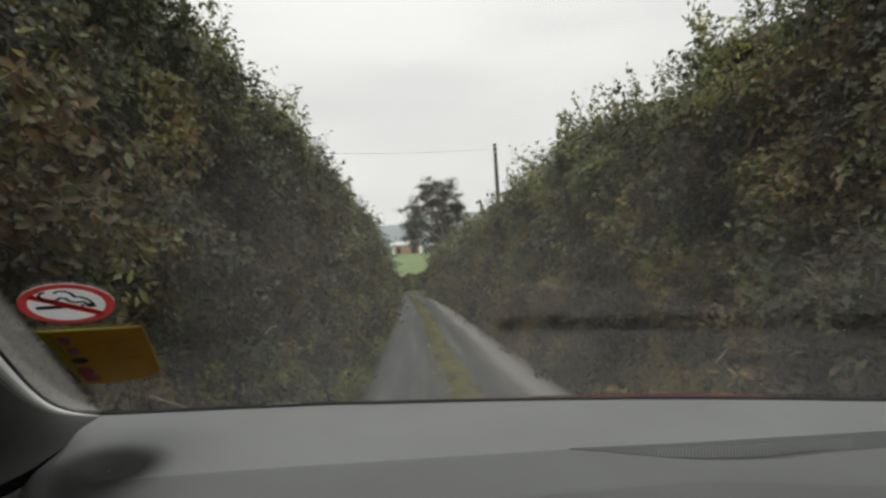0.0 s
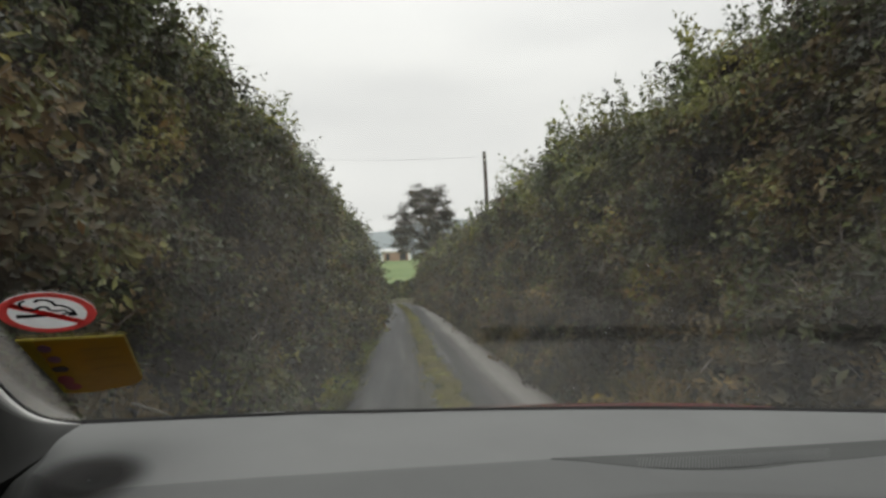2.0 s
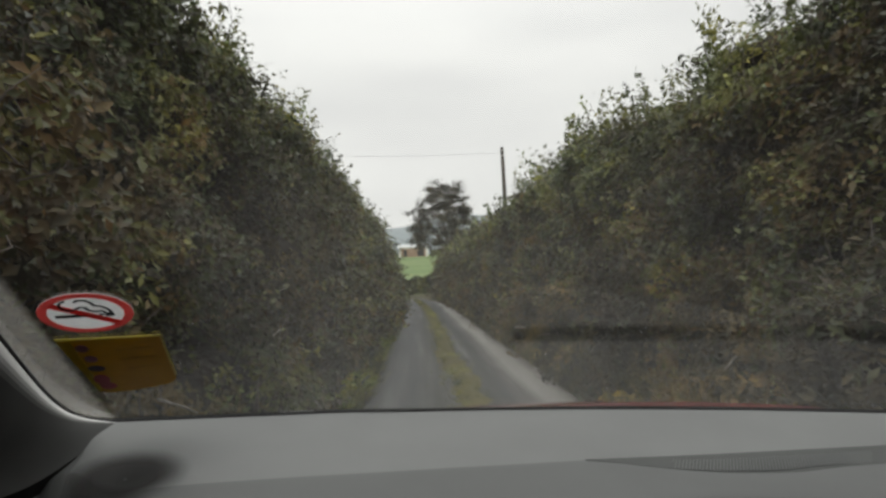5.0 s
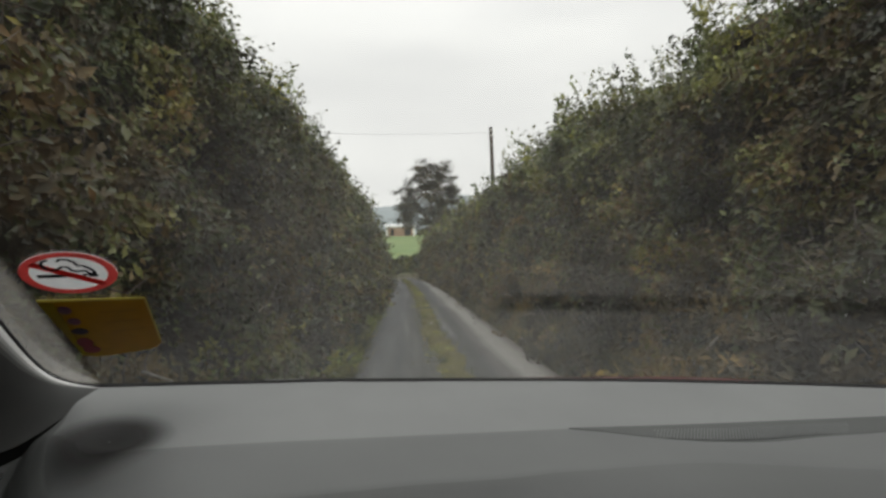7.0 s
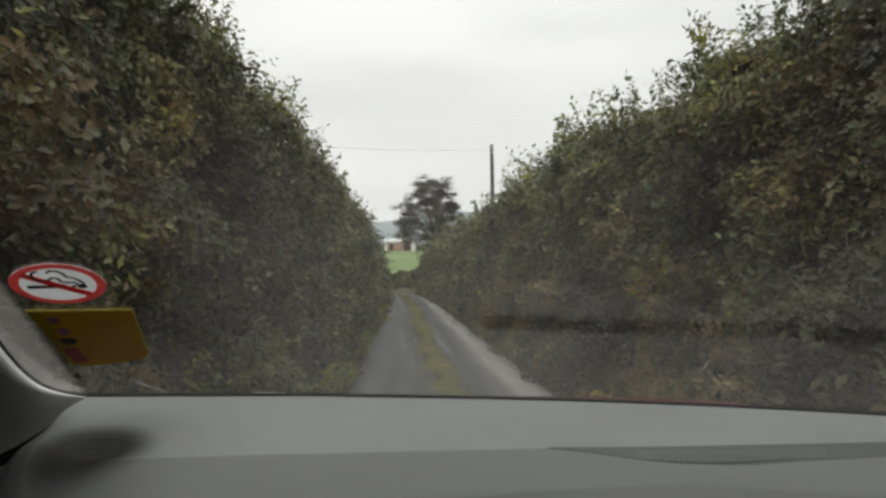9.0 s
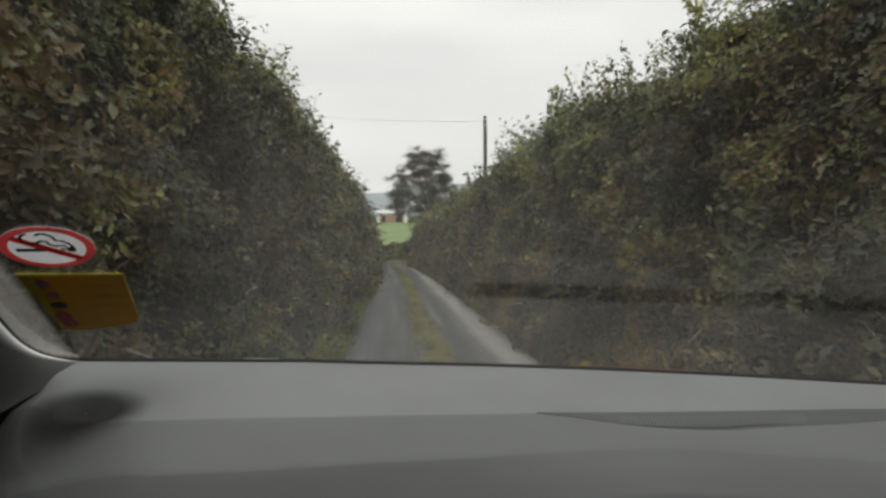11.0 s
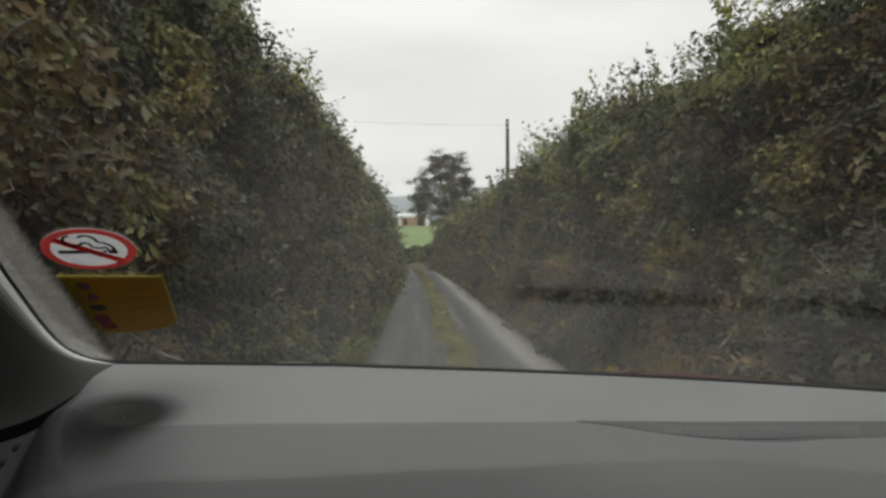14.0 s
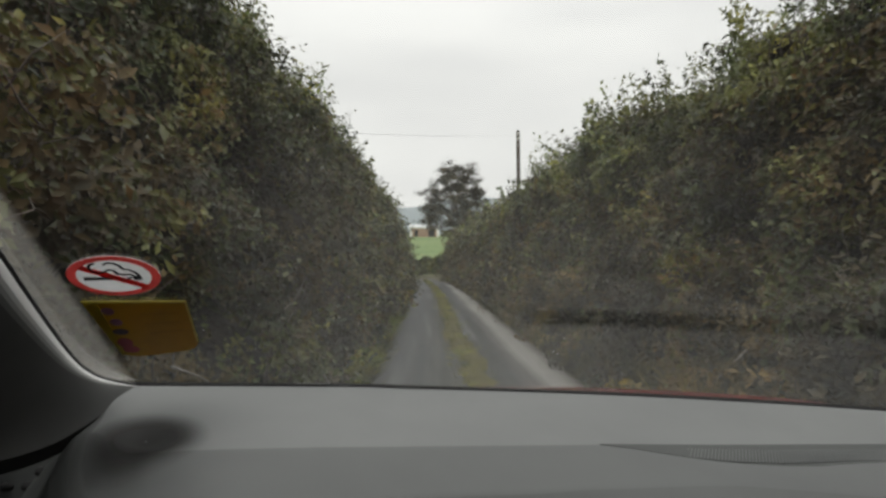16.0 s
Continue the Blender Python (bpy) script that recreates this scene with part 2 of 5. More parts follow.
STEEL = material("wheel steel", (0.35, 0.35, 0.36), 0.4, 0.8)
LAMP_GLASS = material("lamp glass", (0.5, 0.5, 0.52), 0.1, 0.2)
MIRROR_GLASS = material("mirror glass", (0.8, 0.8, 0.82), 0.02, 1.0)


def vinyl(name, base, through_light):
    """Thin printed vinyl on the glass that lets some daylight through."""
    m = material(name, base, 0.5, 0, 0.3)
    n, l = m.node_tree.nodes, m.node_tree.links
    tone = ramp_node(m, noise_node(m, 60.0).outputs["Fac"], [(0.3, tuple(0.88 * c for c in base)), (0.7, base)])
    colour(m, tone.outputs[0])
    tr, mx = n.new("ShaderNodeBsdfTranslucent"), n.new("ShaderNodeMixShader")
    l.new(tone.outputs[0], tr.inputs["Color"])
    mx.inputs[0].default_value = through_light
    l.new(n["Principled BSDF"].outputs[0], mx.inputs[1])
    l.new(tr.outputs[0], mx.inputs[2])
    l.new(mx.outputs[0], n["Material Output"].inputs["Surface"])
    return m


WHITE_VINYL = vinyl("white vinyl", (0.80, 0.80, 0.80), 0.62)
RED_VINYL = vinyl("red vinyl", (0.86, 0.10, 0.09), 0.72)
BLACK_VINYL = vinyl("black vinyl", (0.015, 0.015, 0.02), 0.1)
YELLOW_VINYL = vinyl("amber vinyl", (0.36, 0.225, 0.003), 0.42)
YELLOW_EDGE = vinyl("yellow vinyl edge", (0.62, 0.57, 0.16), 0.5)
VIOLET_VINYL = vinyl("violet vinyl", (0.24, 0.12, 0.18), 0.3)
NAVY_VINYL = vinyl("navy vinyl", (0.035, 0.025, 0.04), 0.3)
MAROON_VINYL = vinyl("maroon vinyl", (0.36, 0.05, 0.05), 0.3)


def glass_material():
    """A pane: clear, with a gloss that grows towards grazing angles, and a painted film of haze."""
    m = bpy.data.materials.new("windscreen glass")
    m.use_nodes = True
    n, l = m.node_tree.nodes, m.node_tree.links
    n.remove(n["Principled BSDF"])
    clear, gloss, mx = n.new("ShaderNodeBsdfTransparent"), n.new("ShaderNodeBsdfGlossy"), n.new("ShaderNodeMixShader")
    clear.inputs["Color"].default_value = (0.93, 0.94, 0.93, 1)
    gloss.inputs["Roughness"].default_value = 0.03
    fr, more = n.new("ShaderNodeFresnel"), n.new("ShaderNodeMath")
    fr.inputs["IOR"].default_value = 1.45
    more.operation, more.use_clamp = "MULTIPLY", True
    more.inputs[1].default_value = 1.0
    l.new(fr.outputs[0], more.inputs[0])
    l.new(more.outputs[0], mx.inputs[0])
    # painted haze: thick in one corner, veil over the middle, bare along one streak
    tc, sp = n.new("ShaderNodeTexCoord"), n.new("ShaderNodeSeparateXYZ")
    l.new(tc.outputs["Object"], sp.inputs[0])

    def along(a, b, c, lo_, hi_):
        """Rises from 0 to 1 while a x + b y + c z goes from lo_ to hi_."""
        dot, rng = n.new("ShaderNodeVectorMath"), n.new("ShaderNodeMapRange")
        dot.operation = "DOT_PRODUCT"
        dot.inputs[1].default_value = (a, b, c)
        l.new(tc.outputs["Object"], dot.inputs[0])
        rng.interpolation_type = "SMOOTHSTEP"
        rng.inputs["From Min"].default_value, rng.inputs["From Max"].default_value = lo_, hi_
        l.new(dot.outputs["Value"], rng.inputs["Value"])
        return rng.outputs[0]

    def maths(kind, a, b):
        k = n.new("ShaderNodeMath")
        k.operation = kind
        for q, v in ((0, a), (1, b)):
            if hasattr(v, "is_output"):
                l.new(v, k.inputs[q])
            else:
                k.inputs[q].default_value = v
        return k.outputs[0]

    # veils and streak are painted in for the dashboard's reflection in the glass
    streak = maths("MULTIPLY", maths("MULTIPLY", along(0.042, 0, 1, 1.226, 1.232), along(-0.042, 0, -1, -1.254, -1.247)), along(1, 0, 0, 0.115, 0.145))
    corner = along(*CORNER)
    speck = n.new("ShaderNodeTexNoise")
    speck.inputs["Scale"].default_value, speck.inputs["Detail"].default_value = 9.0, 5.0
    l.new(tc.outputs["Object"], speck.inputs["Vector"])
    lower = maths("MULTIPLY", along(0, 0, -1, -1.34, -1.25), along(1, 0, 0, 0.0, 0.16))
    middle = maths("MULTIPLY", maths("MULTIPLY", along(1, 0, 0, -0.26, -0.06), along(-1, 0, 0, -0.42, -0.12)), along(0, 0, -1, -1.45, -1.33))
    amount = maths("ADD", maths("ADD", maths("MULTIPLY", lower, 0.038), maths("MULTIPLY", middle, 0.064)), 0.012)
    thin = maths("MULTIPLY", maths("MULTIPLY", maths("SUBTRACT", 1.0, streak), amount), maths("ADD", speck.outputs["Fac"], 0.4))
    film = maths("ADD", thin, maths("MULTIPLY", corner, 0.25))
    dull, lit, haze = n.new("ShaderNodeBsdfDiffuse"), n.new("ShaderNodeBsdfTranslucent"), n.new("ShaderNodeMixShader")
    dull.inputs["Color"].default_value = lit.inputs["Color"].default_value = (0.60, 0.58, 0.53, 1)
    haze.inputs[0].default_value = 0.6
    l.new(dull.outputs[0], haze.inputs[1])
    l.new(lit.outputs[0], haze.inputs[2])
    hazed = n.new("ShaderNodeMixShader")
    l.new(film, hazed.inputs[0])
    l.new(clear.outputs[0], hazed.inputs[1])
    l.new(haze.outputs[0], hazed.inputs[2])
    l.new(hazed.outputs[0], mx.inputs[1])
    l.new(gloss.outputs[0], mx.inputs[2])
    l.new(mx.outputs[0], n["Material Output"].inputs["Surface"])
    return m


CORNER = (-1, -0.2, 0, 0.214, 0.228)
GLASS = glass_material()


def asphalt_material():
    """Old tarmac: dark between the wheel tracks, paler and gritty on them, moss wandering along the middle."""
    m = material("worn lane tarmac", (0.06, 0.06, 0.06), 0.9, 0, 0.3)
    n, l = m.node_tree.nodes, m.node_tree.links
    tc, sp = n.new("ShaderNodeTexCoord"), n.new("ShaderNodeSeparateXYZ")
    l.new(tc.outputs["Object"], sp.inputs[0])
    wob = noise_node(m, 0.7, 5.0, 0.6, stretch=(1.0, 0.35, 1.0))
    add = n.new("ShaderNodeMath")
    add.operation = "MULTIPLY_ADD"
    l.new(wob.outputs["Fac"], add.inputs[0])
    add.inputs[1].default_value = 0.22
    l.new(sp.outputs["X"], add.inputs[2])
    rng = n.new("ShaderNodeMapRange")
    rng.inputs["From Min"].default_value, rng.inputs["From Max"].default_value = -0.85, 2.15
    l.new(add.outputs[0], rng.inputs[0])
    tracks = ramp_node(m, rng.outputs[0], [(0.05, (0.045, 0.042, 0.028)), (0.14, (0.060, 0.062, 0.060)), (0.21, (0.100, 0.104, 0.106)), (0.30, (0.082, 0.086, 0.088)),
                                           (0.42, (0.066, 0.067, 0.060)), (0.64, (0.059, 0.062, 0.062)), (0.70, (0.095, 0.094, 0.090)), (0.75, (0.25, 0.246, 0.238)),
                                           (0.81, (0.22, 0.216, 0.204)), (0.87, (0.085, 0.080, 0.066)), (0.94, (0.050, 0.045, 0.030))])
    grit = noise_node(m, 160.0, 3.0, 0.7)
    fleck = ramp_node(m, grit.outputs["Fac"], [(0.3, (0.6, 0.6, 0.6)), (0.72, (1.45, 1.42, 1.38))])
    patch = ramp_node(m, noise_node(m, 2.2, 5.0, 0.6, stretch=(1.0, 0.12, 1.0)).outputs["Fac"], [(0.3, (0.86, 0.86, 0.86)), (0.7, (1.12, 1.12, 1.12))])
    a = mix_node(m, 1.0, tracks.outputs[0], fleck.outputs[0], "MULTIPLY")
    b = mix_node(m, 1.0, a.outputs[0], patch.outputs[0], "MULTIPLY")
    colour(m, b.outputs[0])
    wet = ramp_node(m, noise_node(m, 1.2, 3.0, stretch=(2.5, 0.10, 1)).outputs["Fac"], [(0.45, (0.92, 0.92, 0.92)), (0.66, (0.55, 0.55, 0.55))])
    l.new(wet.outputs[0], n["Principled BSDF"].inputs["Roughness"])
    bump_node(m, grit.outputs["Fac"], 0.5, 0.006)
    return m


TARMAC = asphalt_material()
MOSS = grained("moss and short grass", (0.080, 0.074, 0.024), (0.118, 0.102, 0.029), 3.0, 0.95, 0.8, 0.02, 55.0)


# ---------------------------------------------------------------- mesh helpers
def mesh_of(name, verts, faces, mat, smooth=False):
    me = bpy.data.meshes.new(name)
    me.from_pydata([tuple(v) for v in verts], [], faces)
    me.materials.append(mat)
    if smooth:
        me.polygons.foreach_set("use_smooth", [True] * len(me.polygons))
    me.update()
    return me


def quads_mesh(name, verts, faces, mat):
    """A mesh out of large numpy arrays: verts (n, 3), faces (m, k)."""
    me = bpy.data.meshes.new(name)
    k = faces.shape[1]
    me.vertices.add(len(verts))
    me.vertices.foreach_set("co", np.ascontiguousarray(verts, dtype=np.float32).ravel())
    me.loops.add(faces.size)
    me.loops.foreach_set("vertex_index", np.ascontiguousarray(faces, dtype=np.int32).ravel())
    me.polygons.add(len(faces))
    me.polygons.foreach_set("loop_start", np.arange(0, faces.size, k, dtype=np.int32))
    me.materials.append(mat)
    me.update(calc_edges=True)
    return me


def part(name, data, parent, label="", kind=""):
    """One mesh object under a thing or a part; the mesh is given in the world's coordinates."""
    ob = new(name, data)
    ob.parent = parent
    if parent is not None:
        if parent.parent is None:
            ob.matrix_parent_inverse = Matrix.Translation(-parent.location)
    return tagged(ob, label, kind=kind)


def thing(name, place, label, category, group="", kind=""):
    ob = new(name)
    ob.empty_display_size = 0.1
    ob.location = place
    return tagged(ob, label, category, group, kind)


def bm_mesh(name, bm, mat, smooth=False):
    me = bpy.data.meshes.new(name)
    bm.normal_update()
    bm.to_mesh(me)
    bm.free()
    me.materials.append(mat)
    if smooth:
        me.polygons.foreach_set("use_smooth", [True] * len(me.polygons))
    return me


def box_mesh(name, lo, hi, mat, bevel=0.0, segments=2):
    bm = bmesh.new()
    bmesh.ops.create_cube(bm, size=1)
    for v in bm.verts:
        v.co = Vector([lo[i] + (v.co[i] + 0.5) * (hi[i] - lo[i]) for i in range(3)])
    if bevel:
        bmesh.ops.bevel(bm, geom=list(bm.edges), offset=bevel, segments=segments, affect="EDGES", profile=0.5)
    return bm_mesh(name, bm, mat, bevel > 0)


def loft(rows, close=False, flip=False):
    """Verts and faces through rows of points of equal length."""
    verts, faces, k = [p for r in rows for p in r], [], len(rows[0])
    for i in range(len(rows) - 1):
        for j in range(k if close else k - 1):
            a, b = i * k + j, i * k + (j + 1) % k
            f = (a, b, b + k, a + k)
            faces.append(f[::-1] if flip else f)
    return verts, faces


def tube(points, radius, sides=8, taper=1.0):
    """Verts and faces of a round bar along points."""
    pts = [Vector(p) for p in points]
    rings = []
    for i, p in enumerate(pts):
        d = (pts[min(i + 1, len(pts) - 1)] - pts[max(i - 1, 0)]).normalized()
        a = d.orthogonal().normalized() if abs(d.z) > 0.9 else d.cross(Vector((0, 0, 1))).normalized()
        b = d.cross(a)
        r = radius * (1 + (taper - 1) * i / (len(pts) - 1))
        rings.append([p + r * (math.cos(2 * math.pi * k / sides) * a + math.sin(2 * math.pi * k / sides) * b) for k in range(sides)])
    v, f = loft(rings, close=True)
    f += [tuple(range(sides))[::-1], tuple(len(v) - sides + k for k in range(sides))]
    return v, f


def wave(seed, low, high, count=14):
    """A smooth random function of two coordinates, between about -1 and 1, with wavelengths from low to high."""
    r = np.random.RandomState(seed)
    k = 2 * np.pi / np.exp(r.uniform(np.log(low), np.log(high), count))
    a, p = r.uniform(0, 2 * np.pi, count), r.uniform(0, 2 * np.pi, count)
    w = r.uniform(0.5, 1.0, count)
    w = w / np.sqrt((w * w).sum() / 2) * 0.5

    def f(u, v):
        u, v = np.asarray(u, float), np.asarray(v, float)
        out = np.zeros(np.broadcast(u, v).shape)
        for i in range(count):
            out = out + w[i] * np.sin(k[i] * (np.cos(a[i]) * u + np.sin(a[i]) * v) + p[i])
        return out
    return f


def leaf_cloud(r, pos, length, outward, droop=0.3, width=0.55, spread=0.9, comb=0.0):
    """Folded leaves at pos (n, 3), of length (n,), facing roughly along outward (n, 3): verts and triangles.
    comb: how far they lie along the lane, as passing traffic brushes them."""
    n = len(pos)
    nor = outward + r.normal(0, spread, (n, 3))
    nor /= np.linalg.norm(nor, axis=1)[:, None] + 1e-9
    ax = np.cross(nor, r.normal(0, 1, (n, 3)))
    ax[:, 2] -= droop * np.abs(ax[:, 2])
    ax /= np.linalg.norm(ax, axis=1)[:, None] + 1e-9
    if comb:
        ax = ax + comb * np.stack([np.zeros(n), np.ones(n), r.normal(-0.1, 0.22, n)], 1)
        ax -= nor * (ax * nor).sum(1)[:, None]
        ax /= np.linalg.norm(ax, axis=1)[:, None] + 1e-9
    side = np.cross(nor, ax)
    side /= np.linalg.norm(side, axis=1)[:, None] + 1e-9
    L = length[:, None]
    fold = nor * L * 0.12
    base, tip = pos - ax * L * 0.5, pos + ax * L * 0.5
    left, right = pos - ax * L * 0.06 + side * L * width * 0.5 + fold, pos - ax * L * 0.06 - side * L * width * 0.5 + fold
    v = np.stack([base, left, tip, right], 1).reshape(-1, 3)
    i = np.arange(n)[:, None] * 4
    f = np.stack([i + np.array([[0, 2, 1]]), i + np.array([[0, 3, 2]])], 1).reshape(-1, 3)
    return v, f


def twig_cloud(r, foot, way, radius):
    """Thin three-sided twigs, slightly bent: foot (n, 3), way (n, 3) with the length in it."""
    n = len(foot)
    bend = r.normal(0, 0.10, (n, 3)) * np.linalg.norm(way, axis=1)[:, None]
    mid, tip = foot + way * 0.5 + bend, foot + way
    a = np.cross(way, r.normal(0, 1, (n, 3)))
    a /= np.linalg.norm(a, axis=1)[:, None] + 1e-9
    b = np.cross(way, a)
    b /= np.linalg.norm(b, axis=1)[:, None] + 1e-9
    rad = radius[:, None]
    ring = []
    for c, s in ((foot, 1.0), (mid, 0.7)):
        for k in range(3):
            t = 2 * math.pi * k / 3
            ring.append(c + rad * s * (math.cos(t) * a + math.sin(t) * b))
    v = np.stack(ring + [tip], 1).reshape(-1, 3)
    i = np.arange(n)[:, None] * 7
    tri = []
    for k in range(3):
        m = (k + 1) % 3
        tri += [[k, m, 3 + m], [k, 3 + m, 3 + k], [3 + k, 3 + m, 6]]
    f = (i[:, :, None] + np.array(tri)[None]).reshape(-1, 3)
    return v, f


# ---------------------------------------------------------------- the lane and the land
ROAD_L, ROAD_R, LANE_END = -0.66, 1.66, 45.0


def bend(y):
    """How far the lane swings aside."""
    return 0.0 if y < 20 else -0.0011 * (y - 20) ** 2


def land(x, y):
    """Height of the ground: flat at the lane, banks beside it, a field that rises beyond the lane's end."""
    x = x - (bend(y) if y < 60 else bend(60))
    aside = max(0.0, max(ROAD_L - 0.15 - x, x - ROAD_R - 0.1))
    z = -0.02 + (0.42 * min(1.0, aside / 0.9) ** 1.3 if y < LANE_END + 3 else 0.25)
    if y > LANE_END + 1:
        z += 0.058 * (min(y, 240) - LANE_END - 1)
    if y > 240:
        z -= 0.01 * min(y - 240, 400)
    return z


def ground():
    xs = sorted(set([-900, -500, -300, -200, -120, -70, -40, -25, -15, -9, -6, -4.5, -3.5, -2.8, -2.2, -1.8, -1.5, -1.2, -0.95, -0.8, -0.5, 0.5, 1.5,
                     1.76, 1.95, 2.2, 2.5, 2.9, 3.4, 4, 5, 7, 10, 16, 26, 42, 75, 130, 220, 320, 520, 900]))
    ys = list(range(-80, -8, 12)) + [y * 1.0 for y in range(-8, 60, 1)] + list(range(60, 260, 8)) + [300, 400, 560, 800, 1200]
    w = wave(5, 1.5, 9)
    rows = [[(x, y, land(x, y) + (0.05 * float(w(x, y)) if x < -0.9 or x > 1.9 or y > LANE_END + 4 else 0)) for x in xs] for y in ys]
    v, f = loft(rows)
    ob = new("ground", mesh_of("ground", v, f, MEADOW, True))
    return tagged(ob, "rough green meadow and earth banks under the hedges", "ground", kind="structure")


ground()


def road():
    rows = []
    w = wave(9, 0.6, 5)
    ys = np.concatenate([np.arange(-14, 12, 0.35), np.arange(12, LANE_END + 2.5, 1.0)])
    xs = np.linspace(0, 1, 25)
    for y in ys:
        l, r = ROAD_L + 0.07 * float(w(3, y)), ROAD_R + 0.07 * float(w(40, y))
        row = []
        for s in xs:
            x = l + s * (r - l)
            crown = 0.03 * (1 - (2 * s - 1) ** 2) - 0.012 * math.exp(-((x - 0.0) / 0.25) ** 2) - 0.012 * math.exp(-((x - 1.25) / 0.25) ** 2)
            row.append((x + bend(y), y, crown + 0.004 * float(w(x * 3, y * 3)) + 0.006))
        rows.append(row)
    v, f = loft(rows)
    return tagged(new("road", mesh_of("road", v, f, TARMAC, True)), "narrow worn grey tarmac lane with pale wheel tracks", "road", kind="structure")


road()


def moss_strip():
    w = wave(12, 0.4, 3.0)
    rows = []
    for y in np.concatenate([np.arange(-13, 12, 0.12), np.arange(12, LANE_END + 1, 0.5)]):
        half = max(0.03, 0.205 + 0.08 * float(w(0, y)))
        c = 0.52 + 0.06 * float(w(20, y * 0.4)) + bend(y)
        rows.append([(c + half * s, y, 0.030 + 0.022 * (1 - s * s) * (1 + 0.5 * float(w(s * 2 + 8, y * 2))) - 0.012 * abs(s) ** 3) for s in (-1, -0.6, -0.2, 0.2, 0.6, 1)])
    v, f = loft(rows)
    return tagged(new("moss_strip", mesh_of("moss_strip", v, f, MOSS, True)), "yellow-green moss and grass strip along the lane's middle", "grass", kind="stuff")


moss_strip()


def grass_patch(name, seed, count, xf, label, tall, mat=GRASS_BLADE):
    """Grass blades: xf gives (x, z) for random numbers and y."""
    r = np.random.RandomState(seed)
    y = 0.9 + (LANE_END - 2) * r.uniform(0, 1, count) ** 1.9
    x, z = xf(r, y)
    x = x + np.array([bend(q) for q in y])
    n = count
    scale = 1 + y / 14
    way = np.stack([r.normal(0, 0.45, n), r.normal(0, 0.45, n), r.uniform(0.5, 1.0, n)], 1) * (tall * r.uniform(0.5, 1.2, n))[:, None]
    v, f = twig_cloud(r, np.stack([x, y, z], 1), way, 0.0022 * scale)
    return tagged(new(name, quads_mesh(name, v, f, mat)), label, "grass", kind="stuff")


grass_patch("grass", 31, 9000, lambda r, y: (0.52 + r.normal(0, 0.11, len(y)), np.full(len(y), 0.035)), "short yellow-green grass growing in the lane's middle", 0.045)
grass_patch("verge_grass", 32, 32000, lambda r, y: (ROAD_L + 0.03 - np.abs(r.normal(0, 0.17, len(y))), np.full(len(y), 0.0)), "long green grass along the lane's edge", 0.30)
grass_patch("verge_grass", 33, 26000, lambda r, y: (ROAD_R - 0.02 + np.abs(r.normal(0, 0.28, len(y))), np.full(len(y), 0.03)), "withered rough grass at the hedge foot", 0.24, DRY_GRASS)
grass_patch("bank_grass", 34, 22000, lambda r, y: (ROAD_R + 0.12 + np.abs(r.normal(0, 0.22, len(y))), 0.10 + 0.28 * r.uniform(0, 1, len(y))), "withered long grass hanging on the bank", 0.26, DRY_GRASS)


def verge_plant(place, seed, tall, mat, label):
    """A leafy weed at the lane's edge: a tuft of arching stems with leaves in pairs."""
    r = np.random.RandomState(seed)
    base = thing("verge_plant", place, label, "plant", "plants along the verge")
    o = np.array(place)
    n = 14
    turn = r.uniform(0, 2 * np.pi, n)
    way = np.stack([np.cos(turn) * r.uniform(0.25, 0.8, n), np.sin(turn) * r.uniform(0.25, 0.8, n), r.uniform(0.6, 1.0, n)], 1)
    way *= (tall * r.uniform(0.6, 1.1, n) / np.linalg.norm(way, axis=1))[:, None]
    foot = o + np.stack([r.normal(0, 0.04, n), r.normal(0, 0.05, n), np.zeros(n)], 1)
    v, f = twig_cloud(r, foot, way, np.full(n, 0.003))
    part("stems", quads_mesh("stems", v, f, GRASS_BLADE), base, "thin arching green stems", "stuff")
    k = 11
    t = np.tile(np.linspace(0.2, 1.05, k), (n, 1))
    p = foot[:, None, :] + way[:, None, :] * t[:, :, None]
    p[:, :, 2] -= 0.30 * tall * t * t
    p[:, :, 2] = np.maximum(p[:, :, 2], o[2] + 0.02)
    p = (p + r.normal(0, 0.022, p.shape)).reshape(-1, 3)
    v, f = leaf_cloud(r, p, r.uniform(0.045, 0.085, len(p)), np.tile([[0.2, -0.3, 0.9]], (len(p), 1)), spread=0.4, width=0.5)
    part("leaves", quads_mesh("leaves", v, f, mat), base, "soft green leaves", "stuff")
    return base


def verge_plants():
    r = np.random.RandomState(61)
    kinds = [verge_plant((ROAD_L - 0.16, 3.1, 0.02), 62, 0.34, GRASS_BLADE, "bright green leafy weed at the foot of the hedge"),
             verge_plant((ROAD_L - 0.12, 4.4, 0.02), 63, 0.26, GREEN_LEAF, "low dark green weed at the lane's edge"),
             verge_plant((ROAD_R + 0.16, 3.6, 0.05), 64, 0.28, DRY_GRASS, "half-withered brown weed below the bank")]
    for k, (kind, edge, side, count) in enumerate(((kinds[0], ROAD_L, -1, 12), (kinds[1], ROAD_L, -1, 10), (kinds[2], ROAD_R, 1, 11))):
        for i in range(count):
            y = 2.6 + 19.0 * ((i + r.uniform(0.1, 0.9)) / count) ** 1.5
            x = edge + side * r.uniform(0.06, 0.24) + bend(y)
            copy_thing(kind, Matrix.Translation((x, y, 0.02 if side < 0 else 0.05)) @ Matrix.Rotation(r.uniform(0, 6.28), 4, "Z") @ Matrix.Scale(r.uniform(0.8, 1.5), 4))


verge_plants()


